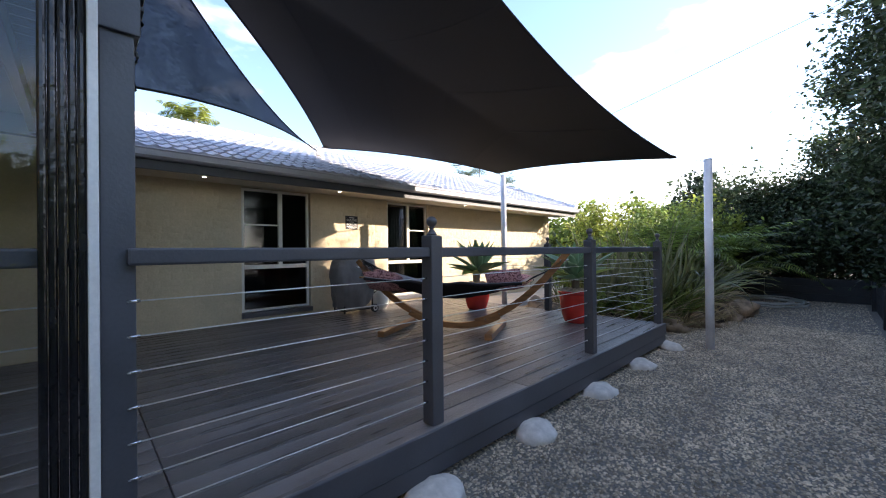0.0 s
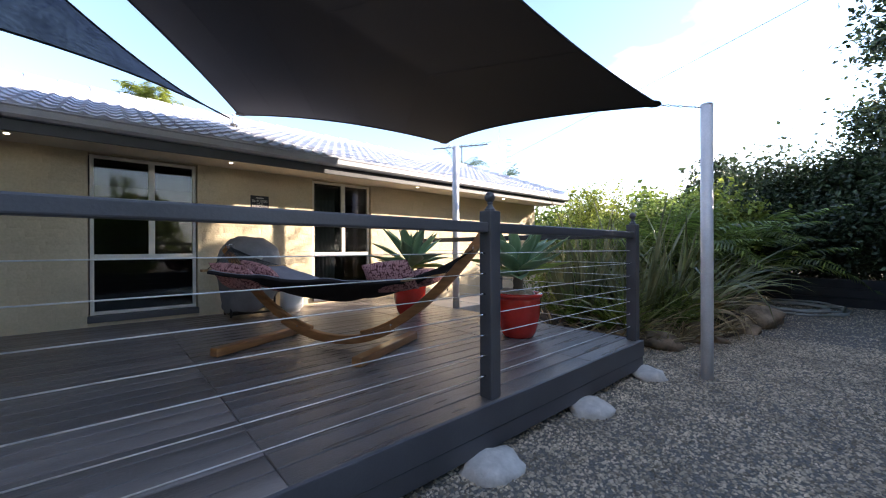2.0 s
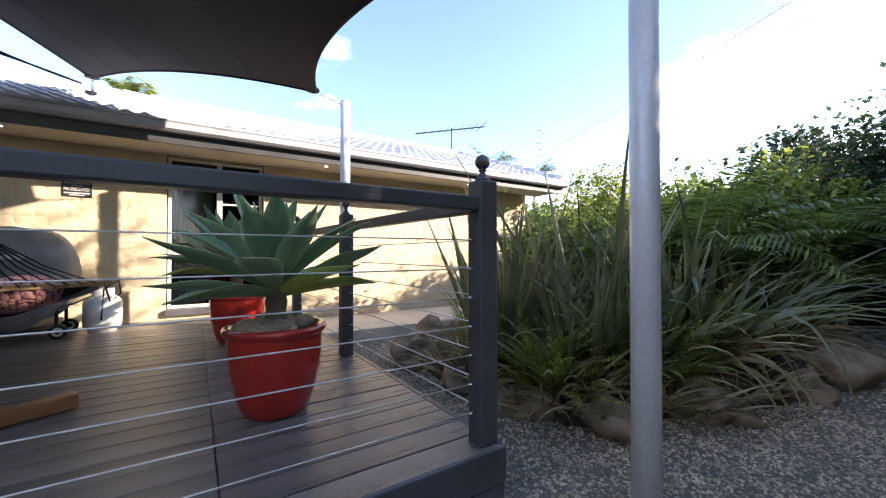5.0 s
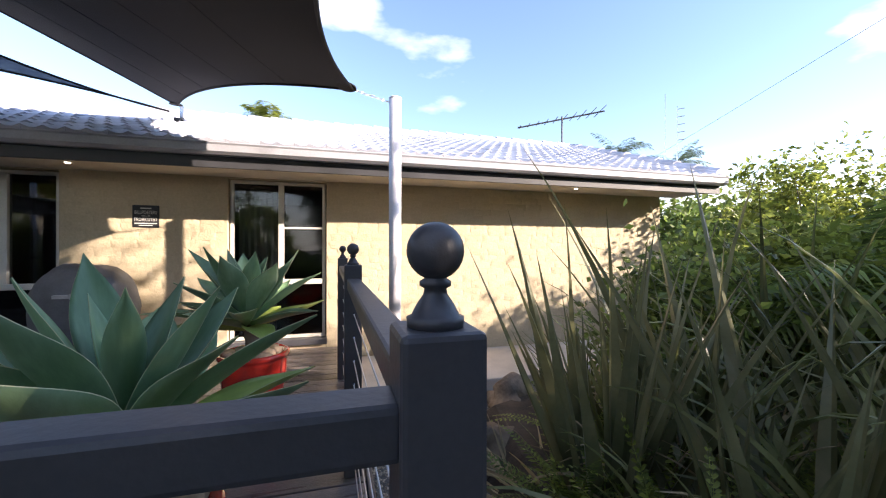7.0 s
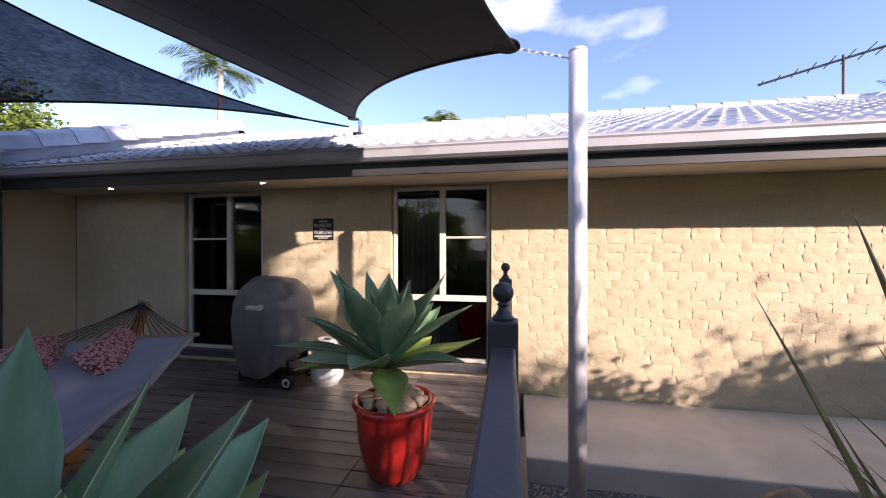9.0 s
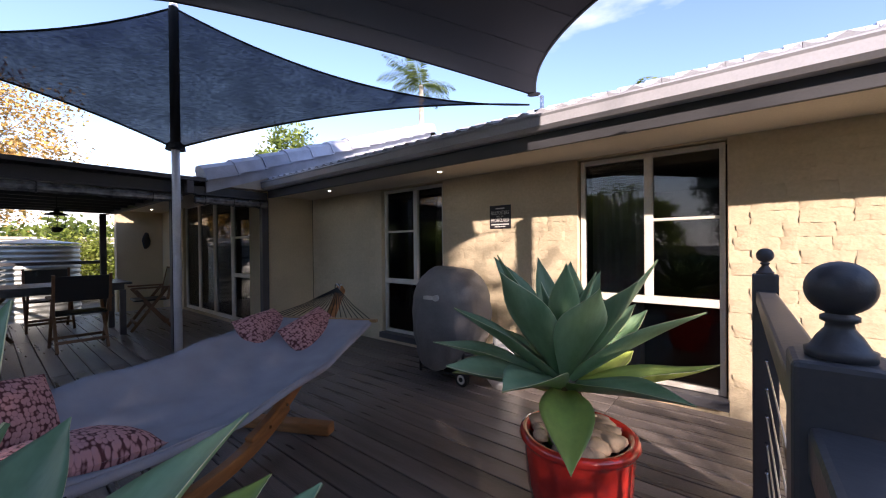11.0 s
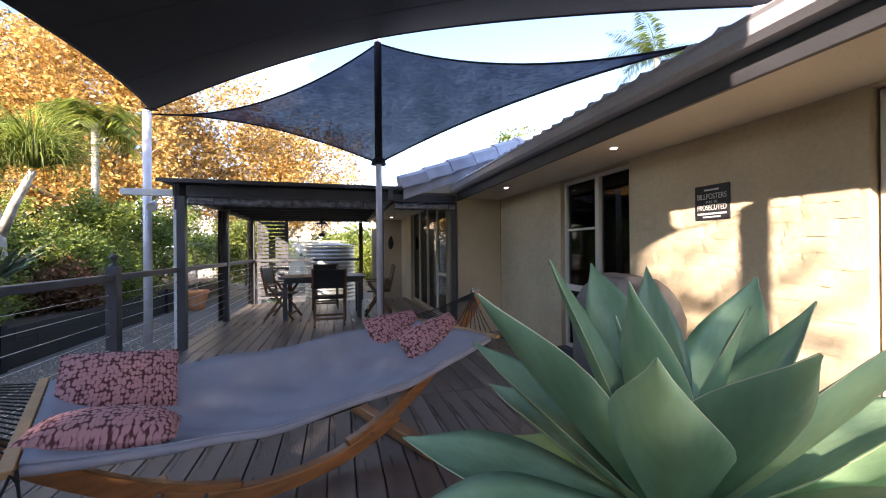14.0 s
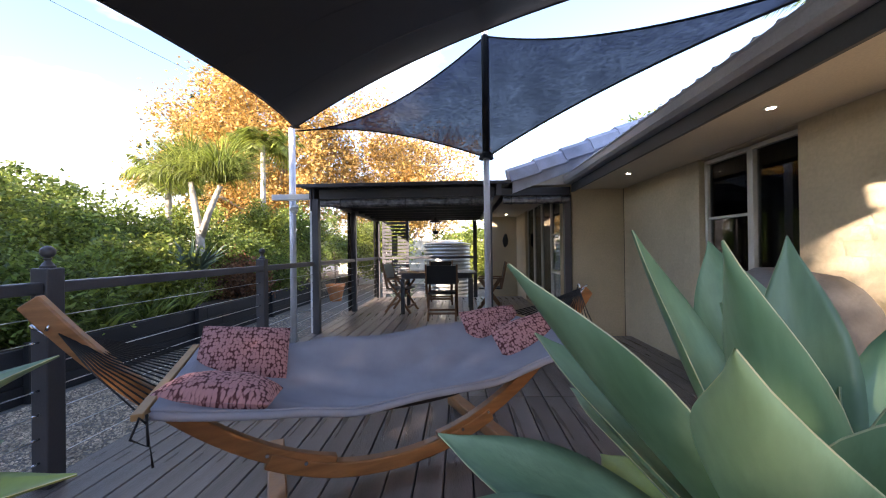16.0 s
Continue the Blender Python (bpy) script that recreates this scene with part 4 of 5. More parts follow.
def palm(name, loc, h, n, length, seed, label, material=None, leaflet=0.5, trunk=0.12, lean=0.9, droop=1.6, hang=0.5, bark=None):
    r = np.random.default_rng(seed)
    ob = thing(name, label, "palm", Matrix.Translation(loc))
    pr = [(trunk * (1.25 if i == 0 else 1 - 0.3 * i / 14) * (1 + 0.05 * (i % 2)), h * i / 14) for i in range(15)]
    part("trunk", lathe(pr, 12), bark or PALEBARK, ob, "", True)
    for _ in range(n):
        v, f = fronds(r, 1, length, leaflet, lean, droop, 36, 0.018, (0, 0, h), 1.0, hang)
        raw("frond", v, f, material or L_GREEN, ob)
    return ob


# ---- deck boards ----
PB, BW = 0.1447, 0.1365
board_me = {}


def board(x0, x1, y):
    key = round(x1 - x0, 3)
    if key not in board_me:
        bm = box(0, 0, 0, x1 - x0 - 0.004, BW, 0.024, 0)
        top = [e for e in bm.edges if all(v.co.z > 0.02 for v in e.verts)]
        bmesh.ops.bevel(bm, geom=top, offset=0.003, segments=1, affect="EDGES")
        board_me[key] = mesh_of("board", bm, DECK)
    o = new("board", board_me[key])
    o.parent = deck
    o.location = (x0, y, DZ - 0.024 + random.uniform(-0.0012, 0.0012))


for i in range(30):
    y = 1.605 + i * PB
    for a, b in ((0.18, 2.245), (2.245, 4.50), (4.50, 5.466)):
        board(a, b, y)
for i in range(25):
    y = 1.605 + i * PB
    for a, b in ((-4.15, -2.0), (-2.0, 0.18)):
        board(a, b, y)

# ---- hammock ----
AX = Vector((-1.22, 2.43, 0)).normalized()
PERP = Vector((AX.y, -AX.x, 0))
TL, TR = Vector((3.88, 2.13, 1.19)), Vector((2.66, 4.56, 1.21))
MID = (TL + TR) / 2
HALF = (TR - TL).length / 2


def arc(t, base=0.40):
    p = MID + AX * HALF * t
    return Vector((p.x, p.y, base + (0.78 if t > 0 else 0.88) * abs(t) ** 2.1))


stand = thing("hammock_stand", "curved varnished timber hammock stand on cross feet", "hammock stand", Matrix.Translation((0, 0, 0)))
part("arm", sweep_rect([arc(-1.0 + 0.80 * k / 18) for k in range(19)], 0.050, 0.076, PERP), TIMBER, stand)
part("arm", sweep_rect([arc(0.20 + 0.80 * k / 18) for k in range(19)], 0.050, 0.076, PERP), TIMBER, stand)
part("base_beam", sweep_rect([arc(-0.42 + 0.86 * k / 18, 0.372) + Vector((0, 0, 0.0)) for k in range(19)], 0.06, 0.075, PERP), TIMBER, stand)
for c in (Vector((3.51, 2.87, DZ)), Vector((2.80, 3.86, DZ))):
    part("foot", sweep_rect([c - PERP * 0.47 + Vector((0, 0, 0.042)), c - PERP * 0.40 + Vector((0, 0, 0.04)), c + PERP * 0.40 + Vector((0, 0, 0.04)), c + PERP * 0.47 + Vector((0, 0, 0.042))], 0.085, 0.07, AX), TIMBER, stand)
for t in (-0.42, -0.30, 0.30, 0.42):
    p = arc(t)
    part("bolt", tube([p - PERP * 0.036, p + PERP * 0.036], 0.009, 8), STEEL, stand)
ham = thing("hammock", "grey cotton hammock hung between timber spreader bars", "hammock")
CR, CL, HB = Vector((2.80, 4.23, 0.985)), Vector((3.67, 2.54, 0.955)), 0.43
n, mm = 44, 20
vs = []
for i in range(n + 1):
    t = i / n
    s = 4 * t * (1 - t)
    for j in range(mm + 1):
        u = -1 + 2 * j / mm
        p = CL.lerp(CR, t) + PERP * HB * u * (1 - 0.06 * s)
        p.z += -0.085 * s - 0.16 * s * (1 - u * u) - 0.052 * s * u + 0.011 * math.sin(u * 11 + 3 * math.sin(t * 9)) * s + 0.004 * noise.noise(Vector((t * 9, u * 3, 0)))
        vs.append(tuple(p))
fs = [(i * (mm + 1) + j, (i + 1) * (mm + 1) + j, (i + 1) * (mm + 1) + j + 1, i * (mm + 1) + j + 1) for i in range(n) for j in range(mm)]
cl = raw("cloth", vs, fs, FABRIC, ham, "", True)
so = cl.modifiers.new("thick", "SOLIDIFY")
so.thickness = 0.006
# near black copy of the cloth just below it; one hem matches
raw("under_sheet", [(x, y, z - 0.012) for x, y, z in vs], [q[::-1] for q in fs], UNDERCLOTH, ham, "near black underside", True)
for e in (0, mm):
    part("hem", tube([Vector(vs[i * (mm + 1) + e]) - Vector((0, 0, 0.016)) for i in range(n + 1)], 0.016, 8), FABRIC if e else UNDERCLOTH, ham, "", True)
for c, tip, sgn in ((CL, TL, -1), (CR, TR, 1)):
    part("spreader_bar", sweep_rect([c - PERP * (HB + 0.05) + AX * 0.02 * sgn, c + PERP * (HB + 0.05) + AX * 0.02 * sgn], 0.032, 0.022, AX), TIMBERL, ham, "pale timber spreader bar")
    knot = tip - AX * 0.07 * sgn + Vector((0, 0, -0.02))
    for k in range(19):
        u = -1 + 2 * k / 18
        a = c + PERP * HB * u + AX * 0.03 * sgn
        part("cord", tube([a, a.lerp(knot, 0.5) - Vector((0, 0, 0.02)), knot], 0.003, 5), ROPE, ham, "", True)
    part("hook", tube([knot + Vector((0.03 * math.cos(q), 0.0, 0.03 * math.sin(q))) for q in [k * 0.5 for k in range(12)]] + [tip], 0.006, 6), STEEL, ham, "steel hook", True)
tie = CL + PERP * (HB + 0.03)
part("tie_cord", tube([tie, tie + Vector((0.02, 0.02, -0.09)), tie + Vector((0.06, 0.0, -0.05)), tie + Vector((0.05, 0.02, 0.01)), tie + Vector((0.0, 0.0, -0.03)), tie + Vector((-0.01, 0.01, -0.17))], 0.004, 6), ROPE, ham, "", True)


def cushion(m, w=0.44, h=0.36, th=0.13):
    n = 22
    vs, fs = [], []
    for sgn in (1, -1):
        for i in range(n + 1):
            for j in range(n + 1):
                u, v = -1 + 2 * i / n, -1 + 2 * j / n
                pinch = 1 - 0.06 * (u * u) * (1 - v * v) - 0.0
                pinch2 = 1 - 0.06 * (v * v) * (1 - u * u)
                z = sgn * th / 2 * ((1 - abs(u) ** 2.6) * (1 - abs(v) ** 2.6)) ** 0.55
                z += sgn * 0.004 * noise.noise(Vector((u * 4, v * 4, sgn)))
                vs.append((u * w / 2 * pinch2, v * h / 2 * pinch, z))
    q = (n + 1) ** 2
    for k in range(2):
        for i in range(n):
            for j in range(n):
                a = k * q + i * (n + 1) + j
                f = (a, a + n + 1, a + n + 2, a + 1)
                fs.append(f if k == 0 else f[::-1])
    ob = raw("cushion", vs, fs, CROCHET, None, "", True)
    ob.matrix_basis = m
    return tagged(ob, "pink and maroon crochet patterned cushion on the hammock", "cushion", "hammock cushions")


def at_dir(p, xdir, updir):
    x = Vector(xdir).normalized()
    z = Vector(updir)
    z = (z - x * z.dot(x)).normalized()
    y = z.cross(x)
    m = Matrix((x, y, z)).transposed().to_4x4()
    return Matrix.Translation(p) @ m


cushion(at_dir(Vector((3.40, 2.66, 0.955)) - PERP * 0.03, AX + Vector((0, 0, -0.12)), PERP * 0.85 + Vector((0, 0, 0.55))), 0.40, 0.27, 0.15)
cushion(at_dir(Vector((3.80, 2.80, 0.915)), AX + PERP * 0.22 + Vector((0, 0, -0.14)), PERP * -0.12 + Vector((0, 0, 1.0))), 0.40, 0.27, 0.15)
cushion(at_dir((2.61, 3.95, 0.925), AX + Vector((0, 0, 0.05)), PERP * 0.75 + Vector((0, 0, 0.65))), 0.44, 0.30, 0.15)
cushion(at_dir((2.90, 4.16, 0.905), AX + PERP * 0.1 + Vector((0, 0, 0.22)), PERP * 0.7 + Vector((0, 0, 0.7))), 0.46, 0.32, 0.16)


# ---- pots and agaves ----
def agave_leaf(L, W, th, curl, twist, mat_main, wave=1.0):
    bm = bmesh.new()
    n, m = 16, 8
    top, bot = [], []
    p = Vector((0, 0, 0))
    for i in range(n + 1):
        t = i / n
        ang = th + curl * t * t
        dv = Vector((math.sin(ang), 0, math.cos(ang)))
        nv = Vector((-math.cos(ang), 0, math.sin(ang)))
        w = W * (0.36 + 0.64 * math.sin(math.pi / 2 * t / 0.55) ** 1.5) if t < 0.55 else W * max(0.0, math.cos(math.pi / 2 * (t - 0.55) / 0.45)) ** 1.15
        w = max(w, 0.0015)
        th_mid = (0.020 * (1 - t) + 0.003)
        ra, rb = [], []
        for j in range(m + 1):
            u = -1 + 2 * j / m
            y = u * w / 2
            ch = w * (0.26 * u * u * (1 - 0.45 * t) + 0.035 * wave * abs(u) * math.sin(7 * t + 2.2 * wave + (1.5 if u > 0 else 0)))
            tw = twist * t
            off = nv * ch
            q = p + Vector((0, y * math.cos(tw), 0)) + nv * (y * math.sin(tw)) + off
            ra.append(bm.verts.new(q + nv * 0.001))
            rb.append(bm.verts.new(q - nv * (0.001 + th_mid * (1 - u * u))))
        top.append(ra), bot.append(rb)
        p = p + dv * (L / n)
    for i in range(n):
        for j in range(m):
            bm.faces.new((top[i][j], top[i + 1][j], top[i + 1][j + 1], top[i][j + 1]))
            bm.faces.new((bot[i][j], bot[i][j + 1], bot[i + 1][j + 1], bot[i + 1][j]))
        for j, s in ((0, 1), (m, -1)):
            f = bm.faces.new((top[i][j], bot[i][j], bot[i + 1][j], top[i + 1][j]))
            f.material_index = 1
    bm.faces.new(bot[0] + top[0][::-1])
    bmesh.ops.recalc_face_normals(bm, faces=bm.faces)
    me = mesh_of("leaf", bm, mat_main, True)
    me.materials.append(AGEDGE)
    return me


def agave(loc, z0, seed, spin, scale=1.0, count=24, lean=(0, 0)):
    r = np.random.default_rng(seed)
    ob = thing("agave", "large blue green agave rosette growing in a red pot", "agave", Matrix.Translation(loc), "potted agaves")
    stem = [(lean[0] * t * t, lean[1] * t * t, z0 * 1.25 * t) for t in [k / 8 for k in range(9)]]
    part("stem", tube(stem, [0.047 + 0.006 * (k % 2) for k in range(9)], 14), BARK, ob, "", True)
    for i in range(count):
        a = spin + i * 2.39996 + r.normal(0, 0.12)
        k = i / (count - 1)
        th = 0.06 + 1.44 * k ** 0.66 + r.normal(0, 0.07)
        L = scale * (0.20 + 0.36 * math.sin(math.pi * (0.06 + 0.62 * k ** 0.6))) * r.uniform(0.9, 1.1)
        W = scale * (0.070 + 0.088 * min(1, k * 3.0)) * r.uniform(0.85, 1.12)
        me = agave_leaf(L, W, th, r.uniform(-0.35, 0.34) * (0.35 + 0.8 * k), r.normal(0, 0.22), AGAVEY if (k > 0.72 and r.uniform() < 0.6) else AGAVE, r.uniform(0.3, 1.6))
        o = new("leaf", me)
        o.parent = ob
        o.matrix_basis = Matrix.Translation((lean[0], lean[1], z0 + 0.09 * (1 - k))) @ Matrix.Rotation(a, 4, "Z")
    return ob


def pot(loc, seed, h=0.43, rt=0.222, rb=0.148):
    r = np.random.default_rng(seed)
    ob = thing("plant_pot", "glossy red glazed pot filled with pebbles on the deck", "pot", Matrix.Translation(loc), "red pots")
    prof = [(rb * 0.92, 0.0), (rb, 0.008), (rb + 0.022, h * 0.12), (rb + 0.044, h * 0.3), (rb + 0.062, h * 0.5), (rt - 0.006, h * 0.7), (rt - 0.003, h * 0.86), (rt - 0.006, h * 0.89), (rt + 0.012, h * 0.915), (rt + 0.019, h * 0.945), (rt + 0.014, h * 0.985), (rt, h), (rt - 0.02, h * 0.985), (rt - 0.03, h * 0.92), (rt - 0.04, h * 0.82)]
    part("body", lathe(prof, 48), POT, ob, "", True)
    tagged(part("potting_soil", lathe([(rt - 0.035, h * 0.80), (rt - 0.032, h * 0.90)], 24), SOIL, ob))
    peb = [mesh_of("pebble", blob(0.042, s + seed, 2, 0.22, (1.2, 0.95, 0.72)), POTSTONE, True) for s in range(4)]
    for i in range(44):
        a, q = r.uniform(0, 6.28), (rt - 0.055) * math.sqrt(r.uniform(0.08, 1))
        o = new("pebble", peb[i % 4])
        o.parent = ob
        o.matrix_basis = Matrix.Translation((q * math.cos(a), q * math.sin(a), h * 0.90 + 0.012 + r.uniform(0, 0.02) + 0.03 * (1 - q / rt))) @ Matrix.Rotation(r.uniform(0, 6), 4, "Z") @ Matrix.Scale(r.uniform(0.7, 1.25), 4)
    return ob


pot((4.77, 2.49, DZ), 1)
pot((4.75, 4.24, DZ), 2)
agave((4.77, 2.49, DZ + 0.36), 0.22, 11, 0.4, 1.04, 27)
agave((4.75, 4.24, DZ + 0.36), 0.25, 23, 1.7, 1.06, 28, (-0.035, -0.07))
strap_clump("succulent_offset", (4.69, 4.16, DZ + 0.385), 14, 0.03, 0.09, 0.02, 0.5, 0.6, L_GREEN, 5, "small green succulent offset in the red pot", "succulent")

# ---- barbecue, gas bottle, plaque ----
bbq = thing("barbecue", "covered kettle barbecue under a charcoal vinyl cover on wheels", "barbecue", Matrix.Translation((3.12, 5.46, DZ)))
bm = bmesh.new()
rings = []
hull = ((0.10, 0.29, 0.22), (0.14, 0.30, 0.23), (0.38, 0.335, 0.25), (0.60, 0.36, 0.26), (0.74, 0.355, 0.258), (0.84, 0.325, 0.24), (0.92, 0.27, 0.20), (0.985, 0.205, 0.15), (1.01, 0.15, 0.11), (1.02, 0.05, 0.04))
NC = 72
for (z0, a0, b0), (z1, a1, b1) in zip(hull, hull[1:]):
    for s in range(5):
        t = s / 5
        z, a, b = z0 + (z1 - z0) * t, a0 + (a1 - a0) * t, b0 + (b1 - b0) * t
        ring = []
        for k in range(NC):
            q = 2 * math.pi * k / NC
            x = a * math.copysign(abs(math.cos(q)) ** 0.62, math.cos(q))
            y = b * math.copysign(abs(math.sin(q)) ** 0.62, math.sin(q))
            low = max(0.0, 0.85 - z)
            fold = 0.09 * (1 - abs(math.sin(q * 4.5 + 1.2 * z + 0.8))) ** 3 * low - 0.10 * (1 - abs(math.sin(q * 3.5 - 1.6 * z + 2))) ** 4 * low
            crease = 0.07 * (abs(noise.noise(Vector((x * 7, y * 7, z * 5 + 3)))) - 0.15)
            w = 1 + fold + crease
            hem = 0.17 * max(0.0, x / a0) ** 1.5 * max(0.0, 1 - (z - 0.10) / 0.35)
            ring.append(bm.verts.new((x * w, y * w, z + hem + 0.012 * math.sin(q * 5) * (z < 0.15) + 0.03 * (noise.noise(Vector((x * 8, y * 8, z))) - 0.1) * (z > 0.8))))
        rings.append(ring)
for a, b in zip(rings, rings[1:]):
    for k in range(NC):
        bm.faces.new((a[k], a[(k + 1) % NC], b[(k + 1) % NC], b[k]))
bm.faces.new(rings[-1])
part("cover", bm, COVER, bbq, "charcoal vinyl cover with folds", True)
mark = part("emblem", box(-0.09, -0.292, 0.735, 0.015, -0.24, 0.765, 0.002), SIGNW, bbq, "white printed mark")
part("emblem", lathe([(0.026, -0.026), (0.026, 0.026)], 20), SIGNW, bbq).matrix_basis = Matrix.Translation((0.045, -0.266, 0.752)) @ Matrix.Rotation(math.pi / 2, 4, "X")
for x, y in ((-0.25, -0.16), (0.25, -0.16), (-0.25, 0.16), (0.25, 0.16)):
    part("leg", tube([(x, y, 0.03), (x, y, 0.45)], 0.014, 8), BLACKP, bbq, "", True)
part("tray", box(-0.26, -0.17, 0.055, 0.26, 0.17, 0.075), BLACKP, bbq)
for y in (-0.20, 0.20):
    w = part("wheel", lathe([(0.055, -0.02), (0.066, -0.016), (0.066, 0.016), (0.055, 0.02)], 24), BLACKP, bbq)
    w.matrix_basis = Matrix.Translation((0.27, y, 0.066)) @ Matrix.Rotation(math.pi / 2, 4, "X")
    part("rim", lathe([(0.040, -0.022), (0.040, 0.022)], 20), WHITE, w, "pale plastic wheel rim")
    part("hub_cap", lathe([(0.020, -0.024), (0.020, 0.024)], 16), BLACKP, w)
gas = thing("gas_bottle", "white steel gas bottle standing beside the barbecue", "gas bottle", Matrix.Translation((3.66, 5.50, DZ)))
part("cylinder", lathe([(0.11, 0.0), (0.115, 0.03), (0.13, 0.035), (0.148, 0.06), (0.152, 0.10), (0.152, 0.27), (0.145, 0.31), (0.11, 0.35), (0.05, 0.365)], 32), WHITE, gas, "", True)
part("collar", lathe([(0.09, 0.34), (0.09, 0.43), (0.083, 0.43), (0.083, 0.34)], 24), WHITE, gas)
part("valve", lathe([(0.02, 0.36), (0.025, 0.40), (0.03, 0.41), (0.03, 0.425)], 12), STEEL, gas, "brass and steel valve")
part("hose", tube([(0, -0.02, 0.39), (-0.08, -0.1, 0.36), (-0.2, -0.12, 0.30), (-0.35, -0.05, 0.28)], 0.008, 8), BLACKP, gas, "black gas hose", True)


def text_mesh(body, size, width=None):
    cu = bpy.data.curves.new("lettering", "FONT")
    cu.body, cu.size, cu.align_x, cu.align_y, cu.extrude = body, size, "CENTER", "CENTER", 0.0008
    tmp = new("lettering_source", cu)
    bpy.context.view_layer.update()
    me = bpy.data.meshes.new_from_object(tmp.evaluated_get(bpy.context.evaluated_depsgraph_get()))
    bpy.data.objects.remove(tmp)
    if width:
        xs = [v.co.x for v in me.vertices]
        k = width / (max(xs) - min(xs))
        for v in me.vertices:
            v.co.x *= k
    me.materials.clear()
    me.materials.append(SIGNW)
    return me


plaque = thing("wall_plaque", "black metal notice plaque with white lettering on the wall", "plaque", Matrix.Translation((3.378, WY - 0.008, 1.806)))
part("plate", box(-0.121, -0.004, -0.117, 0.121, 0.006, 0.117, 0.003), SIGNB, plaque)
for body, z, s, w in (("BILLPOSTERS", 0.040, 0.052, 0.20), ("WILL BE", 0.004, 0.024, 0.08), ("PROSECUTED", -0.034, 0.052, 0.20)):
    o = new("lettering", text_mesh(body, s, w))
    o.parent = plaque
    o.matrix_basis = Matrix.Translation((0, -0.0055, z)) @ Matrix.Rotation(math.pi / 2, 4, "X")
for z, w, h in ((0.085, 0.10, 0.012), (-0.074, 0.20, 0.012), (-0.095, 0.12, 0.009)):
    part("lettering_bar", box(-w / 2, -0.0062, z - h / 2, w / 2, -0.004, z + h / 2, 0), SIGNW, plaque)

# ---- pergola furniture ----
table = thing("dining_table", "dark timber outdoor dining table on the covered deck", "table", Matrix.Translation((-2.0, 3.30, DZ)))
for i in range(7):
    part("slat", box(-0.45 + i * 0.13, -0.72, 0.715, -0.33 + i * 0.13, 0.72, 0.745), CHAR, table)
part("apron", box(-0.40, -0.64, 0.64, 0.40, 0.64, 0.712), CHAR, table)
for x, y in ((-0.38, -0.62), (0.38, -0.62), (-0.38, 0.62), (0.38, 0.62)):
    part("leg", box(x - 0.035, y - 0.035, 0, x + 0.035, y + 0.035, 0.638), CHAR, table)
CHAIRW = mat("chair_timber", (0.20, 0.10, 0.05), 0.5, 0, 0.3, 6, 0.1)


def chair(m):
    ob = thing("dining_chair", "folding timber outdoor chair with black sling seat", "chair", m, "chairs round the table")
    for s in (-0.25, 0.25):
        part("leg", sweep_rect([(-0.24, s, 0), (0.20, s, 0.62)], 0.03, 0.04, (0, 1, 0)), CHAIRW, ob)
        part("leg", sweep_rect([(0.26, s * 0.9, 0), (-0.18, s * 0.9, 0.60)], 0.03, 0.04, (0, 1, 0)), CHAIRW, ob)
        part("back_post", sweep_rect([(0.20, s, 0.44), (0.30, s, 0.92)], 0.03, 0.04, (0, 1, 0)), CHAIRW, ob)
        part("armrest", box(-0.22, s - 0.03, 0.62, 0.25, s + 0.03, 0.645), CHAIRW, ob)
    part("seat", box(-0.2, -0.23, 0.43, 0.22, 0.23, 0.455, 0.01), BLACKP, ob)
    part("backrest", sweep_rect([(0.235, 0, 0.60), (0.295, 0, 0.90)], 0.47, 0.02, (0, 1, 0)), BLACKP, ob)
    part("stretcher", box(-0.20, -0.24, 0.10, -0.17, 0.24, 0.135), CHAIRW, ob)
    part("stretcher", box(0.19, -0.23, 0.10, 0.22, 0.23, 0.135), CHAIRW, ob)
    return ob


c0 = chair(pose(-1.15, 3.42, DZ))
for x, y, a in ((-1.95, 2.62, -100), (-1.9, 4.28, 85), (-3.0, 3.3, 180)):
    copy_thing(c0, pose(x, y, DZ, 0, 0, a))
for x, y in ((-1.75, 2.95), (-1.85, 3.55), (-2.15, 3.1)):
    gl = thing("wine_glass", "clear stemmed glass standing on the table", "glass", Matrix.Translation((x, y, DZ + 0.745)), "glasses")
    part("bowl", lathe([(0.03, 0), (0.03, 0.004), (0.005, 0.008), (0.005, 0.08), (0.03, 0.10), (0.038, 0.14), (0.032, 0.18)], 16), CLEAR, gl, "", True)
lan = thing("lantern", "black metal lantern hanging from the pergola roof", "lantern", Matrix.Translation((-1.71, 3.283, -0.07)))
part("chain", tube([(0, 0, 2.13), (0, 0, 2.30)], 0.006, 6), BLACKP, lan)
part("hood", lathe([(0.02, 2.13), (0.03, 2.09), (0.11, 2.06), (0.12, 2.045), (0.02, 2.05)], 20), BLACKP, lan)
part("glass", lathe([(0.05, 1.88), (0.07, 1.95), (0.06, 2.04)], 16), CLEAR, lan, "", True)
part("base", lathe([(0.03, 1.82), (0.055, 1.85), (0.06, 1.88), (0.04, 1.89)], 16), BLACKP, lan)
for k in range(4):
    a = k * math.pi / 2
    part("cage_bar", tube([(0.06 * math.cos(a), 0.06 * math.sin(a), 1.87), (0.085 * math.cos(a), 0.085 * math.sin(a), 1.95), (0.07 * math.cos(a), 0.07 * math.sin(a), 2.05)], 0.004, 5), BLACKP, lan)
TANKM = mat("galvanised_tank", (0.40, 0.42, 0.40), 0.45, 0.5, 0.2, 3, 0.1)
tank = thing("water_tank", "corrugated galvanised round water tank beyond the deck", "tank", Matrix.Translation((-6.1, 3.35, 0)))
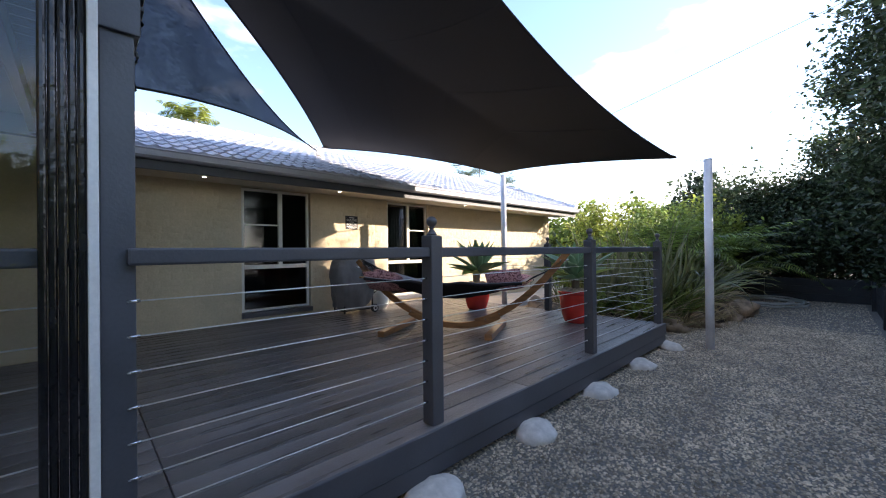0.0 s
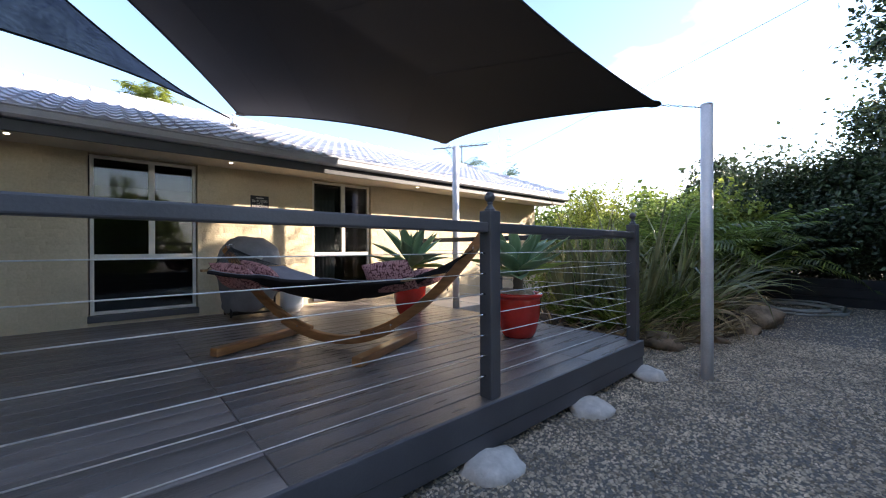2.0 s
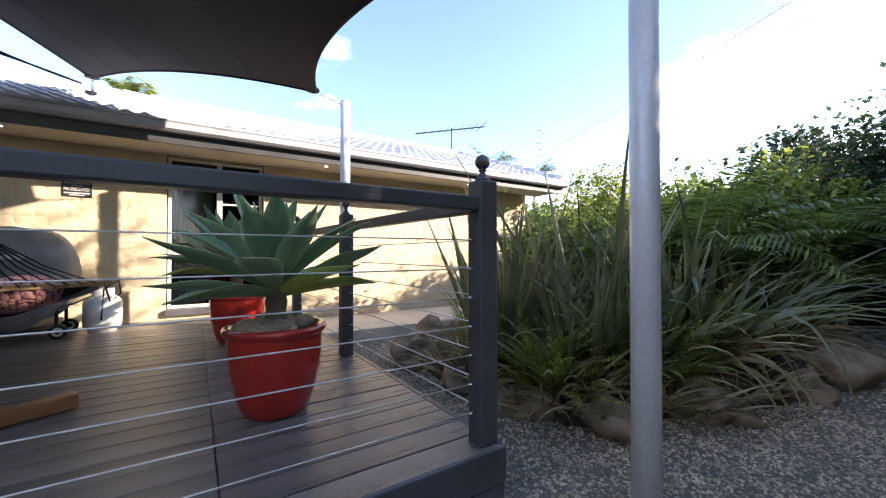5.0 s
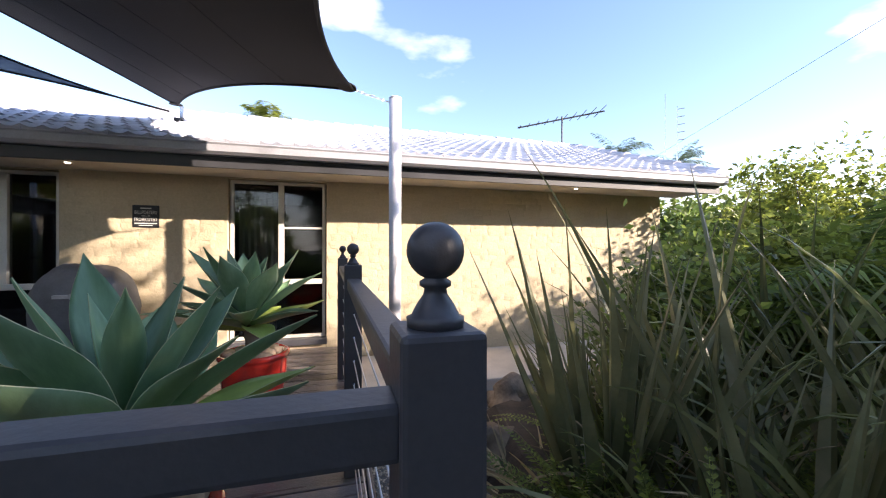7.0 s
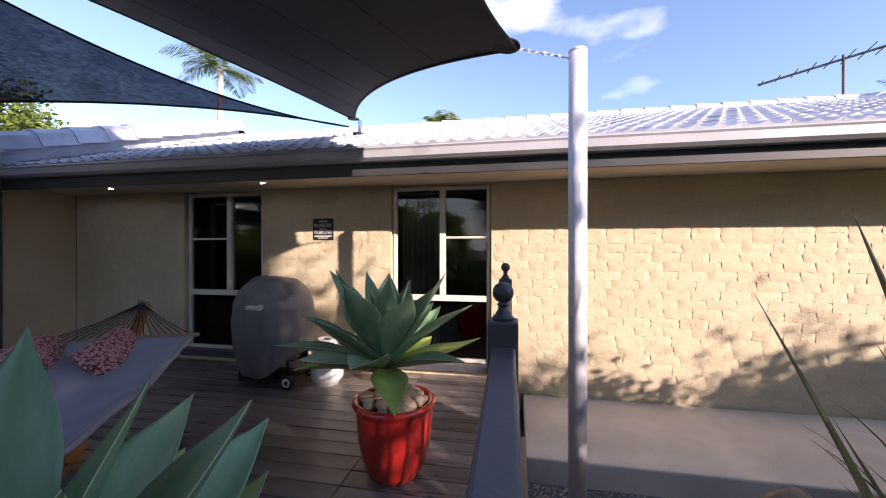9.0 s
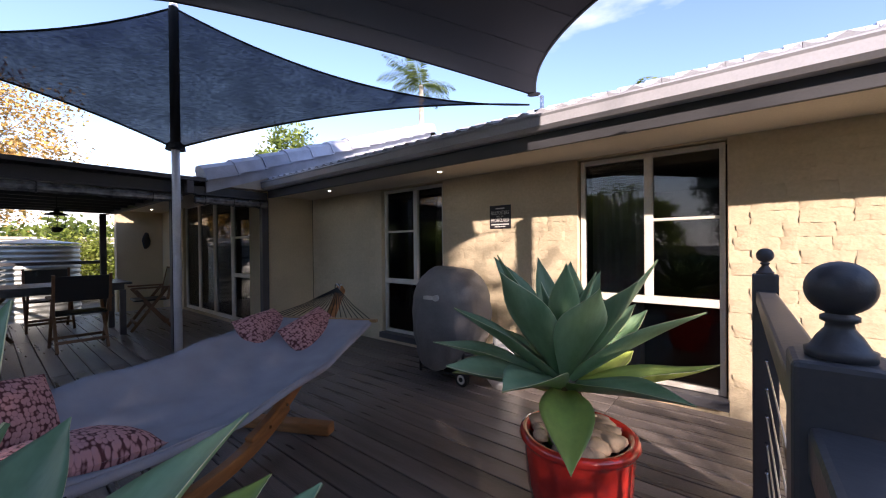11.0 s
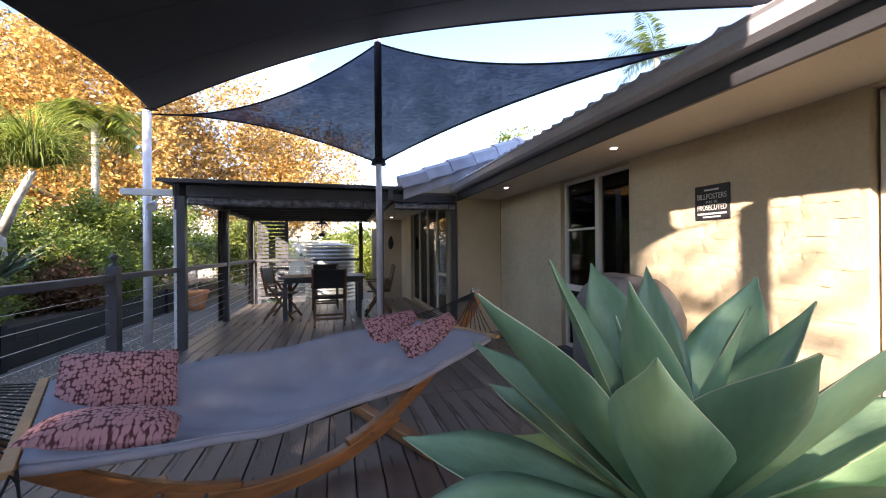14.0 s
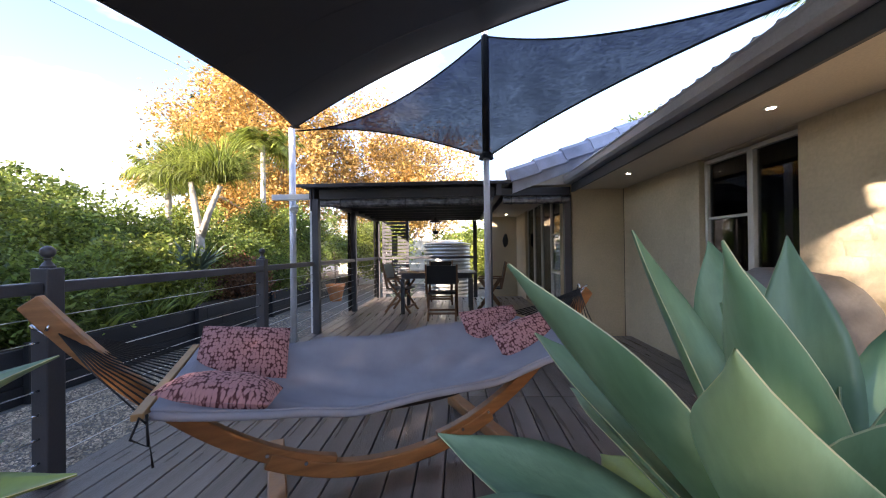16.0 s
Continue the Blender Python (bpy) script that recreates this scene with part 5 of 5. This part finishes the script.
part("shell", lathe([(0.68 + 0.018 * math.cos(k * math.pi / 2), 0.02 + k * 0.0262) for k in range(62)], 40), TANKM, tank, "", True)
part("lid", lathe([(0.70, 1.64), (0.70, 1.66), (0.05, 1.76)], 40), TANKM, tank)
tp = thing("planter_pot", "orange terracotta pot with a small tree outside the blinds", "pot", Matrix.Translation((-5.9, 0.02, 0)))
TERRA = mat("terracotta", (0.72, 0.22, 0.07), 0.8, 0, 0.2, 5, 0.1)
part("body", lathe([(0.16, 0), (0.26, 0.42), (0.28, 0.43), (0.28, 0.50), (0.25, 0.50)], 28), TERRA, tp, "", True)
tree("potted_tree", (-5.9, 0.02, 0.48), 1.5, 0.45, L_GREEN, 77, "small leafy tree growing in the terracotta pot", 30, 40, 0.06, 0.025, None, 0.45, 0.12, "tree", 3)

CREAM = mat("cream_fence", (0.62, 0.58, 0.48), 0.6, 0, 0.08, 2, 0.05)
nf = structure("fence_far", "cream ribbed metal boundary fence beyond the garden", "fence")
for k in range(26):
    y = -1.5 + k * 0.4
    part("panel", box(-10.9 - 0.02 * (k % 2), y, 0.05, -10.86 - 0.02 * (k % 2), y + 0.398, 1.85, 0), CREAM, nf)
part("rail", box(-10.94, -1.5, 1.85, -10.82, 8.9, 1.91, 0.004), CREAM, nf)

# ---- raised garden and retaining wall ----
ret = structure("wall_retaining", "black stained timber sleeper retaining wall", "wall")
for j in range(3):
    x = -9.0 + 0.4 * j
    while x < 12.4:
        L = 2.4
        part("sleeper", box(x, -0.62, 0.005 + j * 0.18, min(x + L, 12.5) - 0.004, -0.55, 0.18 + j * 0.18, 0.006), SLEEPER, ret)
        x += L
    y = -0.55
    while y < 5.0:
        part("sleeper", box(12.43, y + 0.003, 0.005 + j * 0.18, 12.5, y + 1.8, 0.18 + j * 0.18, 0.006), SLEEPER, ret)
        y += 1.803
for k in range(9):
    part("post", box(-8.0 + k * 2.4, -0.55, 0, -7.9 + k * 2.4, -0.49, 0.60, 0.004), SLEEPER, ret)
gs = bmesh.new()
add_box(gs, -14, -9, 0, 12.43, -0.62, 0.50)
add_box(gs, 12.5, -9, 0, 18, 7, 0.48)
tagged(part("ground_garden_soil", gs, SOIL), "dark mulched soil of the raised garden", "soil", kind="structure")

# bed beside the deck
bed = bmesh.new()
outline = [(6.35, 2.0), (6.9, 1.75), (7.9, 1.35), (9.2, 1.2), (10.4, 1.5), (11.2, 2.6), (11.0, 4.2), (9.0, 4.62), (7.2, 4.6), (6.35, 4.3), (6.15, 3.2)]
cen = bed.verts.new((8.6, 3.0, 0.24))
ringo = [bed.verts.new((x, y, -0.02)) for x, y in outline]
ringi = [bed.verts.new((x * 0.9 + 0.86, y * 0.9 + 0.3, 0.18)) for x, y in outline]
for i in range(len(outline)):
    k = (i + 1) % len(outline)
    bed.faces.new((ringo[i], ringo[k], ringi[k], ringi[i]))
    bed.faces.new((ringi[i], ringi[k], cen))
tagged(part("ground_bed_soil", bed, SOIL), "dark soil mound of a planted garden bed", "soil", kind="structure")
rr = np.random.default_rng(8)
rk = 0
for i in range(len(outline)):
    a, b = Vector((*outline[i], 0)), Vector((*outline[(i + 1) % len(outline)], 0))
    nn = max(1, int((b - a).length / 0.58))
    for k in range(nn):
        p = a.lerp(b, (k + 0.5) / nn) + Vector((rr.normal(0, 0.04), rr.normal(0, 0.04), 0))
        s = rr.uniform(0.11, 0.28)
        o = part("garden_rock", blob(s, rk + 20, 3, 0.75, (1.25, 0.9, 0.8)), ROCK, None, "", True)
        o.matrix_basis = Matrix.Translation((p.x, p.y, s * 0.3)) @ Matrix.Rotation(rr.uniform(0, 6), 4, "Z")
        tagged(o, "rough brown sandstone edging rock beside the gravel", "rock", "edging rocks")
        rk += 1

for i, (x, y, n, L, w, lean, droop) in enumerate((
        (6.76, 2.30, 40, 0.95, 0.06, 0.55, 1.1), (7.05, 2.95, 46, 1.05, 0.068, 0.35, 0.7), (7.35, 2.15, 64, 1.35, 0.062, 0.5, 1.4),
        (7.6, 3.1, 60, 1.4, 0.068, 0.45, 1.2), (8.2, 2.1, 76, 1.8, 0.085, 0.6, 1.6), (7.3, 3.9, 50, 0.8, 0.035, 0.35, 0.7),
        (8.4, 3.1, 60, 1.8, 0.06, 0.4, 1.3), (9.3, 2.0, 90, 1.5, 0.07, 0.55, 1.5))):
    strap_clump("flax", (x, y, 0.1), n, 0.24, L, w, lean, droop, L_BLADE, 40 + i, "tall clump of grey green strappy leaves in the bed", "flax", 90)
for i, (x, y, n, L, w, le, rad) in enumerate(((6.68, 2.92, 40, 1.42, 0.10, 0.25, 0.20), (6.85, 2.45, 20, 1.0, 0.07, 0.42, 0.18), (6.95, 2.25, 16, 1.85, 0.09, 0.34, 0.14), (7.3, 2.95, 14, 1.9, 0.085, 0.30, 0.16), (7.9, 2.2, 12, 1.7, 0.08, 0.35, 0.16))):
    lily = thing("sword_lily", "stiff upright sword shaped leaves rising above grasses", "flax", Matrix.Translation((x, y, 0.12)))
    lr = np.random.default_rng(70 + i)
    for _ in range(n):
        v, f = [], []
        blades(v, f, lr, 1, rad, L, w, le, 0.22, (0, 0, 0), 0.9)
        raw("leaf", v, f, L_SWORD, lily)
for i in range(34):
    fx = rr.uniform(6.35, 8.8)
    fern((fx, rr.uniform(1.75, 2.5) if fx > 6.9 else rr.uniform(2.0, 3.6), 0.12), 30, 0.68, 90 + i, L_LIME if i % 3 else L_GREEN)
for i, (x, y, h, r_, m_, cl) in enumerate(((8.3, 3.7, 1.2, 0.7, L_GREEN, 100), (9.3, 3.6, 1.5, 0.8, L_LIME, 120), (10.3, 2.7, 1.9, 0.9, L_GREEN, 120), (10.8, 4.3, 1.5, 0.7, L_LIME, 110), (11.6, 3.4, 1.8, 0.9, L_GREEN, 120), (11.9, 5.2, 2.6, 1.0, L_LIME, 120))):
    tree("garden_shrub", (x, y, 0.1), h, r_, m_, 120 + i, "leafy green shrub at the back of the bed", cl, 60, 0.065, 0.04, None, 0.05, 0.16, "shrub", 8)
for i, (x, y) in enumerate(((6.5, 2.35), (6.75, 2.0), (7.2, 1.8), (7.8, 1.7), (6.5, 3.2))):
    lt = thing("leaf_litter", "dry straw coloured fallen leaves along the bed edge", "leaf litter", Matrix.Translation((x, y, 0.06)), kind="stuff")
    v, f = [], []
    blades(v, f, np.random.default_rng(610 + i), 70, 0.32, 0.5, 0.028, 0.95, 0.9, (0, 0, 0), 0.6)
    tagged(raw("straw", v, f, L_DRY, lt), kind="stuff")
palm("cane_palm", (9.4, 2.75, 0.1), 0.7, 18, 1.9, 140, "young feathery palm arching over the bed", L_GREEN, 0.42, 0.06, 0.55, 1.5, 0.35)
palm("cane_palm", (11.0, 1.9, 0.1), 0.9, 16, 1.7, 141, "young feathery palm arching over the bed", L_GREEN, 0.4, 0.06, 0.6, 1.4, 0.35)

# trees that shade the gravel; x 6.3, 8.2 and 12.6 added only for their shadow
tree("hedge_tree", (10.9, -2.0, 0.4), 8.0, 2.0, L_DARK, 201, "tall dense dark evergreen tree placed behind the retaining wall for shade", 412, 190, 0.095, 0.16, None, 0.03, 0.27, "tree", 9, 1.15)
tree("hedge_tree", (8.2, -3.2, 0.4), 7.4, 2.2, L_DARK, 202, "tall dense dark evergreen tree placed behind the retaining wall for shade", 375, 190, 0.095, 0.16, None, 0.03, 0.28, "tree", 9, 1.15)
tree("hedge_tree", (6.3, -2.5, 0.4), 5.2, 1.7, L_DARK, 203, "dense dark evergreen tree added behind the retaining wall for shade", 300, 190, 0.095, 0.15, None, 0.03, 0.28, "tree", 9, 1.15)
tree("hedge_tree", (13.9, -0.9, 0.4), 3.5, 1.7, L_DARK, 204, "dense dark evergreen shrub behind the retaining wall", 300, 190, 0.095, 0.10, None, 0.02, 0.24, "tree", 9, 1.15)
tree("hedge_tree", (14.6, 1.2, 0.4), 2.7, 1.6, L_DARK, 205, "dense dark evergreen shrub behind the retaining wall", 275, 190, 0.095, 0.10, None, 0.02, 0.24, "tree", 9, 1.15)
tree("hedge_tree", (14.6, 4.2, 0.4), 2.0, 1.5, L_GREEN, 206, "leafy evergreen shrub behind the retaining wall", 250, 190, 0.095, 0.10, None, 0.02, 0.24, "tree", 9, 1.15)
tree("hedge_tree", (12.6, -3.0, 0.4), 3.8, 1.5, L_DARK, 207, "tall dense dark evergreen tree placed behind the retaining wall for shade", 300, 190, 0.095, 0.14, None, 0.03, 0.27, "tree", 9, 1.15)

tree("garden_tree", (12.6, 2.5, 0.1), 2.3, 0.7, L_LIME, 208, "light green leafy tree rising behind the bed", 90, 60, 0.075, 0.06, None, 0.2, 0.2)
tree("garden_tree", (17.4, 3.4, 0.0), 3.9, 1.2, L_DARK, 209, "dark leafy tree beyond the retaining wall", 130, 60, 0.10, 0.09, None, 0.3, 0.22)
palm("cane_palm", (11.7, 1.75, 0.1), 0.35, 15, 1.9, 142, "young feathery palm arching over the bed", L_GREEN, 0.42, 0.06, 0.6, 1.4, 0.35)

# raised garden to the west
for i, (x, y, h, r_, m_, cl, lf) in enumerate((
        (1.9, -2.3, 2.1, 1.1, L_GREEN, 170, 0.06), (0.4, -3.4, 2.6, 1.3, L_LIME, 170, 0.06), (-1.3, -3.6, 2.2, 1.2, L_GREEN, 150, 0.07), (-0.6, -1.7, 1.2, 0.8, L_LIME, 120, 0.07), (-2.2, -5.6, 3.0, 1.6, L_GREEN, 170, 0.08), (0.4, -5.6, 3.3, 1.6, L_LIME, 170, 0.08), (2.6, -4.2, 2.9, 1.4, L_GREEN, 170, 0.07),
        (-3.6, -1.6, 1.5, 0.9, L_GREEN, 120, 0.07), (-5.0, -2.0, 2.4, 1.1, L_LIME, 140, 0.07), (-7.0, -1.4, 2.5, 1.2, L_GREEN, 140, 0.08), (-3.2, -4.6, 2.0, 1.2, L_GREEN, 120, 0.08),
        (-2.9, -1.1, 0.9, 0.5, L_RED, 60, 0.06), (-8.6, 0.6, 2.2, 1.2, L_LIME, 140, 0.08), (1.0, -1.4, 1.0, 0.7, L_GREEN, 110, 0.06), (-9.6, 4.6, 1.3, 0.9, L_LIME, 110, 0.08), (-2.9, -2.9, 1.9, 1.1, L_GREEN, 130, 0.06), (-5.6, -4.6, 2.6, 1.6, L_LIME, 150, 0.07), (-1.9, -1.9, 1.15, 0.7, L_LIME, 100, 0.05), (-4.2, -1.0, 1.0, 0.6, L_GREEN, 90, 0.05))):
    tree("garden_shrub", (x, y, 0.4), h, r_, m_, 300 + i, "leafy green garden shrub behind the retaining wall", cl, 60, lf, 0.04, None, 0.02, 0.15, "shrub", 8)
for i, (x, y) in enumerate(((0.55, -0.95), (-0.15, -0.9), (-0.9, -0.95), (1.3, -1.0), (-3.9, -0.9), (2.3, -1.1))):
    strap_clump("strappy_plant", (x, y, 0.48), 80, 0.2, 0.65, 0.04, 0.7, 1.2, L_GREEN, 330 + i, "low clump of arching green strappy leaves", "lily")
for i, (x, y) in enumerate(((-1.5, -1.15), (-3.0, -2.7))):
    strap_clump("garden_agave", (x, y, 1.1), 38, 0.08, 0.70, 0.13, 0.75, 0.4, L_BLUE, 340 + i, "pale blue green agave in the raised garden", "agave")
strap_clump("garden_agave", (-5.3, 2.1, 0.0), 40, 0.08, 0.95, 0.07, 0.55, 0.7, L_BLUE, 345, "pale green spiky plant beyond the covered deck", "agave")
pp = thing("ponytail_palm", "ponytail palm with pale trunk and drooping lime leaves", "palm", Matrix.Translation((-2.2, -1.5, 0.45)))
part("trunk", tube([(0, 0, -0.05), (0, 0, 0.5), (0.02, 0, 1.4), (-0.03, -0.22, 2.45)], [0.15, 0.10, 0.075, 0.05], 12), PALEBARK, pp, "", True)
part("trunk", tube([(0, 0, 1.3), (0.08, 0.22, 1.8), (0.10, 0.48, 2.35)], [0.07, 0.06, 0.05], 10), PALEBARK, pp, "", True)
v, f = [], []
pr = np.random.default_rng(9)
for head, many in (((-0.03, -0.22, 2.5), 200), ((0.10, 0.48, 2.4), 180)):
    for lean, reach in ((0.1, 1.15), (0.35, 1.35), (0.65, 1.4), (0.95, 1.3)):
        blades(v, f, pr, many, 0.06, reach, 0.028, lean, 4.3 - lean, head)
tagged(raw("foliage", v, f, L_LIME, pp, "drooping lime green leaves"), kind="stuff")
palm("garden_palm", (-3.5, -3.2, 0.4), 2.9, 30, 1.05, 350, "feathery palm standing in the raised garden", L_LIME, 0.5, 0.09, 0.8, 1.7, 0.6)
palm("garden_palm", (-5.6, -2.0, 0.4), 4.2, 24, 1.3, 351, "feathery palm standing in the raised garden", L_LIME, 0.5, 0.09, 0.8, 1.6, 0.6)
tree("autumn_tree", (-12.5, -5.2, 0.0), 10.4, 4.6, L_GOLD, 360, "large tree in golden autumn leaf beyond the garden", 440, 140, 0.14, 0.28, PALEBARK, 0.22, 0.42, "tree", 26, 1.1)
tree("autumn_tree", (-15.5, 0.6, 0.0), 8.2, 4.0, L_GOLD, 361, "tree in thinning golden autumn leaf beyond the garden", 300, 105, 0.14, 0.24, PALEBARK, 0.22, 0.42, "tree", 26, 1.1)
tree("garden_tree", (-13.5, -8.6, 0.0), 9.6, 2.0, L_DARK, 362, "dark green tree behind a golden autumn tree", 160, 50, 0.18, 0.2, None, 0.3, 0.35)
tree("garden_tree", (-10.7, 11.6, 0.0), 6.9, 1.3, L_GREEN, 363, "green tree rising behind the tiled roof", 120, 60, 0.12, 0.14, None, 0.3, 0.25)
palm("queen_palm", (-5.3, 14.3, 0), 8.2, 18, 2.0, 370, "tall palm rising behind the tiled roof", L_GREEN, 0.55, 0.13, 0.85, 1.4, 0.4)
palm("queen_palm", (3.0, 16.0, 0), 6.1, 16, 1.2, 371, "yellow green palm rising behind the tiled roof", L_LIME, 0.5, 0.12, 0.8, 1.4, 0.4)
palm("queen_palm", (19.5, 18.0, 0), 6.4, 18, 2.0, 372, "grey green palm beyond the end of the house", L_BLUE, 0.5, 0.12, 0.8, 1.5, 0.4)
palm("queen_palm", (22.6, 17.4, 0), 6.0, 18, 2.0, 373, "grey green palm beyond the end of the house", L_BLUE, 0.5, 0.12, 0.8, 1.5, 0.4)
for i, (x, y, h) in enumerate(((15.5, 8.0, 2.6), (17, 12, 3.0), (18.5, 5, 3.2), (-12, 4.5, 2.4), (-13, 8, 3.0))):
    tree("garden_tree", (x, y, 0), h, 2.0, L_GREEN, 380 + i, "leafy green tree beyond the garden", 150, 50, 0.13, 0.1, None, 0.05, 0.3)

# ---- aerials, wires, hose ----
an = thing("tv_aerial", "grey metal television aerial on a roof mast", "aerial", Matrix.Translation((10.15, 8.72, 3.72)))
part("mast", tube([(0, 0, 0), (0, 0, 0.72)], 0.018, 8), GUTDARK, an)
bd = Vector((0.93, -0.30, 0.18)).normalized()
part("boom", tube([Vector((0, 0, 0.66)) - bd * 1.0, Vector((0, 0, 0.66)) + bd * 0.95], 0.018, 6), GUTDARK, an)
for k in range(10):
    p = Vector((0, 0, 0.67)) + bd * (-0.95 + k * 0.2)
    sd = Vector((-bd.y, bd.x, 0)).normalized() * (0.10 + 0.03 * k)
    part("element", tube([p - sd, p + sd], 0.008, 5), GUTDARK, an)
for dx in (0.0, 0.45):
    ms = thing("radio_mast", "thin grey radio mast beyond the house", "mast", Matrix.Translation((19.4 + dx * 1.5, 14.9, 0)))
    part("pole", tube([(0, 0, 0), (0, 0, 8.4 - dx)], 0.03, 6), STEEL, ms)
    if dx:
        for k in range(5):
            part("element", tube([(0, 0, 6.4 + k * 0.35), (0.3, -0.1, 6.45 + k * 0.35)], 0.02, 5), STEEL, ms)
for a, b in (((-4.0, -15.2, 12.6), (-30, -0.1, 8.6)), ((-9.0, -24.0, 8.6), (-30.0, -9.6, 4.5)), ((18.0, -5.4, 10.5), (40.0, 55.0, 8.0))):
    w = thing("power_line", "thin dark overhead wire crossing the sky", "wire", group="overhead wires")
    a, b = Vector(a), Vector(b)
    part("wire", tube([a.lerp(b, k / 20) - Vector((0, 0, 0.5 * 4 * (k / 20) * (1 - k / 20))) for k in range(21)], 0.010, 5), BLACKP, w)
hz = thing("garden_hose", "loose coil of grey garden hose on the gravel", "hose", Matrix.Translation((11.4, 1.1, 0)))
hp = []
for k in range(150):
    a = k * 0.22
    rad = 0.55 + 0.18 * math.sin(k * 0.05) + 0.03 * math.sin(k * 1.7)
    hp.append((rad * 1.3 * math.cos(a), rad * math.sin(a), 0.02 + 0.012 * (k // 28)))
part("tubing", tube(hp, 0.02, 6), mat("hose_grey", (0.36, 0.37, 0.35), 0.4), hz, "", True)

# ---- brick relief on the house wall ----
BRICKL, BRICKH = 0.2396, 0.0857
brick_me = []
for s in range(9):
    q = np.random.default_rng(500 + s)
    bm = bmesh.new()
    nx, nz = 8, 3
    back = {}
    for i in range(nx + 1):
        for j in range(nz + 1):
            side, bed = i in (0, nx), j in (0, nz)
            gone = (side and q.uniform() < 0.42) or (bed and q.uniform() < 0.15)
            ix = (0.0045 if i == 0 else -0.0045) if (gone and side) else 0
            iz = (0.0040 if j == 0 else -0.0040) if (gone and bed and not side) else 0
            y = 0.0004 if gone else -0.0056 + q.normal(0, 0.0015)
            back[i, j] = bm.verts.new((i / nx * BRICKL + ix + (0 if side else q.normal(0, 0.003)), y, j / nz * BRICKH + iz + (0 if bed else q.normal(0, 0.004))))
    for i in range(nx):
        for j in range(nz):
            bm.faces.new((back[i, j], back[i + 1, j], back[i + 1, j + 1], back[i, j + 1]))
    brick_me.append(mesh_of("brick", bm, WALLP, True))
bv, bf, count = [], [], 0
rb = np.random.default_rng(77)
for j in range(25):
    z = 0.185 + j * 0.086
    if z + BRICKH > 2.28:
        continue
    x = 0.02 + rb.uniform(0, 0.20)
    while x + BRICKL < 10.02:
        ok = all(x + BRICKL < a - 0.005 or x > b + 0.005 or (z + BRICKH < WZ0 - 0.08) for a, b in ((1.60, 2.63), (4.147, 5.191)))
        if ok:
            m = Matrix.Translation((x, WY - 0.0008, z))
            me = brick_me[int(rb.integers(9))]
            if 5.2 < x < 8.4 and count < 300:
                o = new("brick", me)
                o.parent = house_wall
                o.matrix_basis = m
                count += 1
            else:
                k = len(bv)
                bv += [tuple(m @ v.co) for v in me.vertices]
                bf += [tuple(i + k for i in p.vertices) for p in me.polygons]
        x += 0.240
tagged(raw("far_bricks", bv, bf, WALLP, house_wall, "", True), kind="stuff")
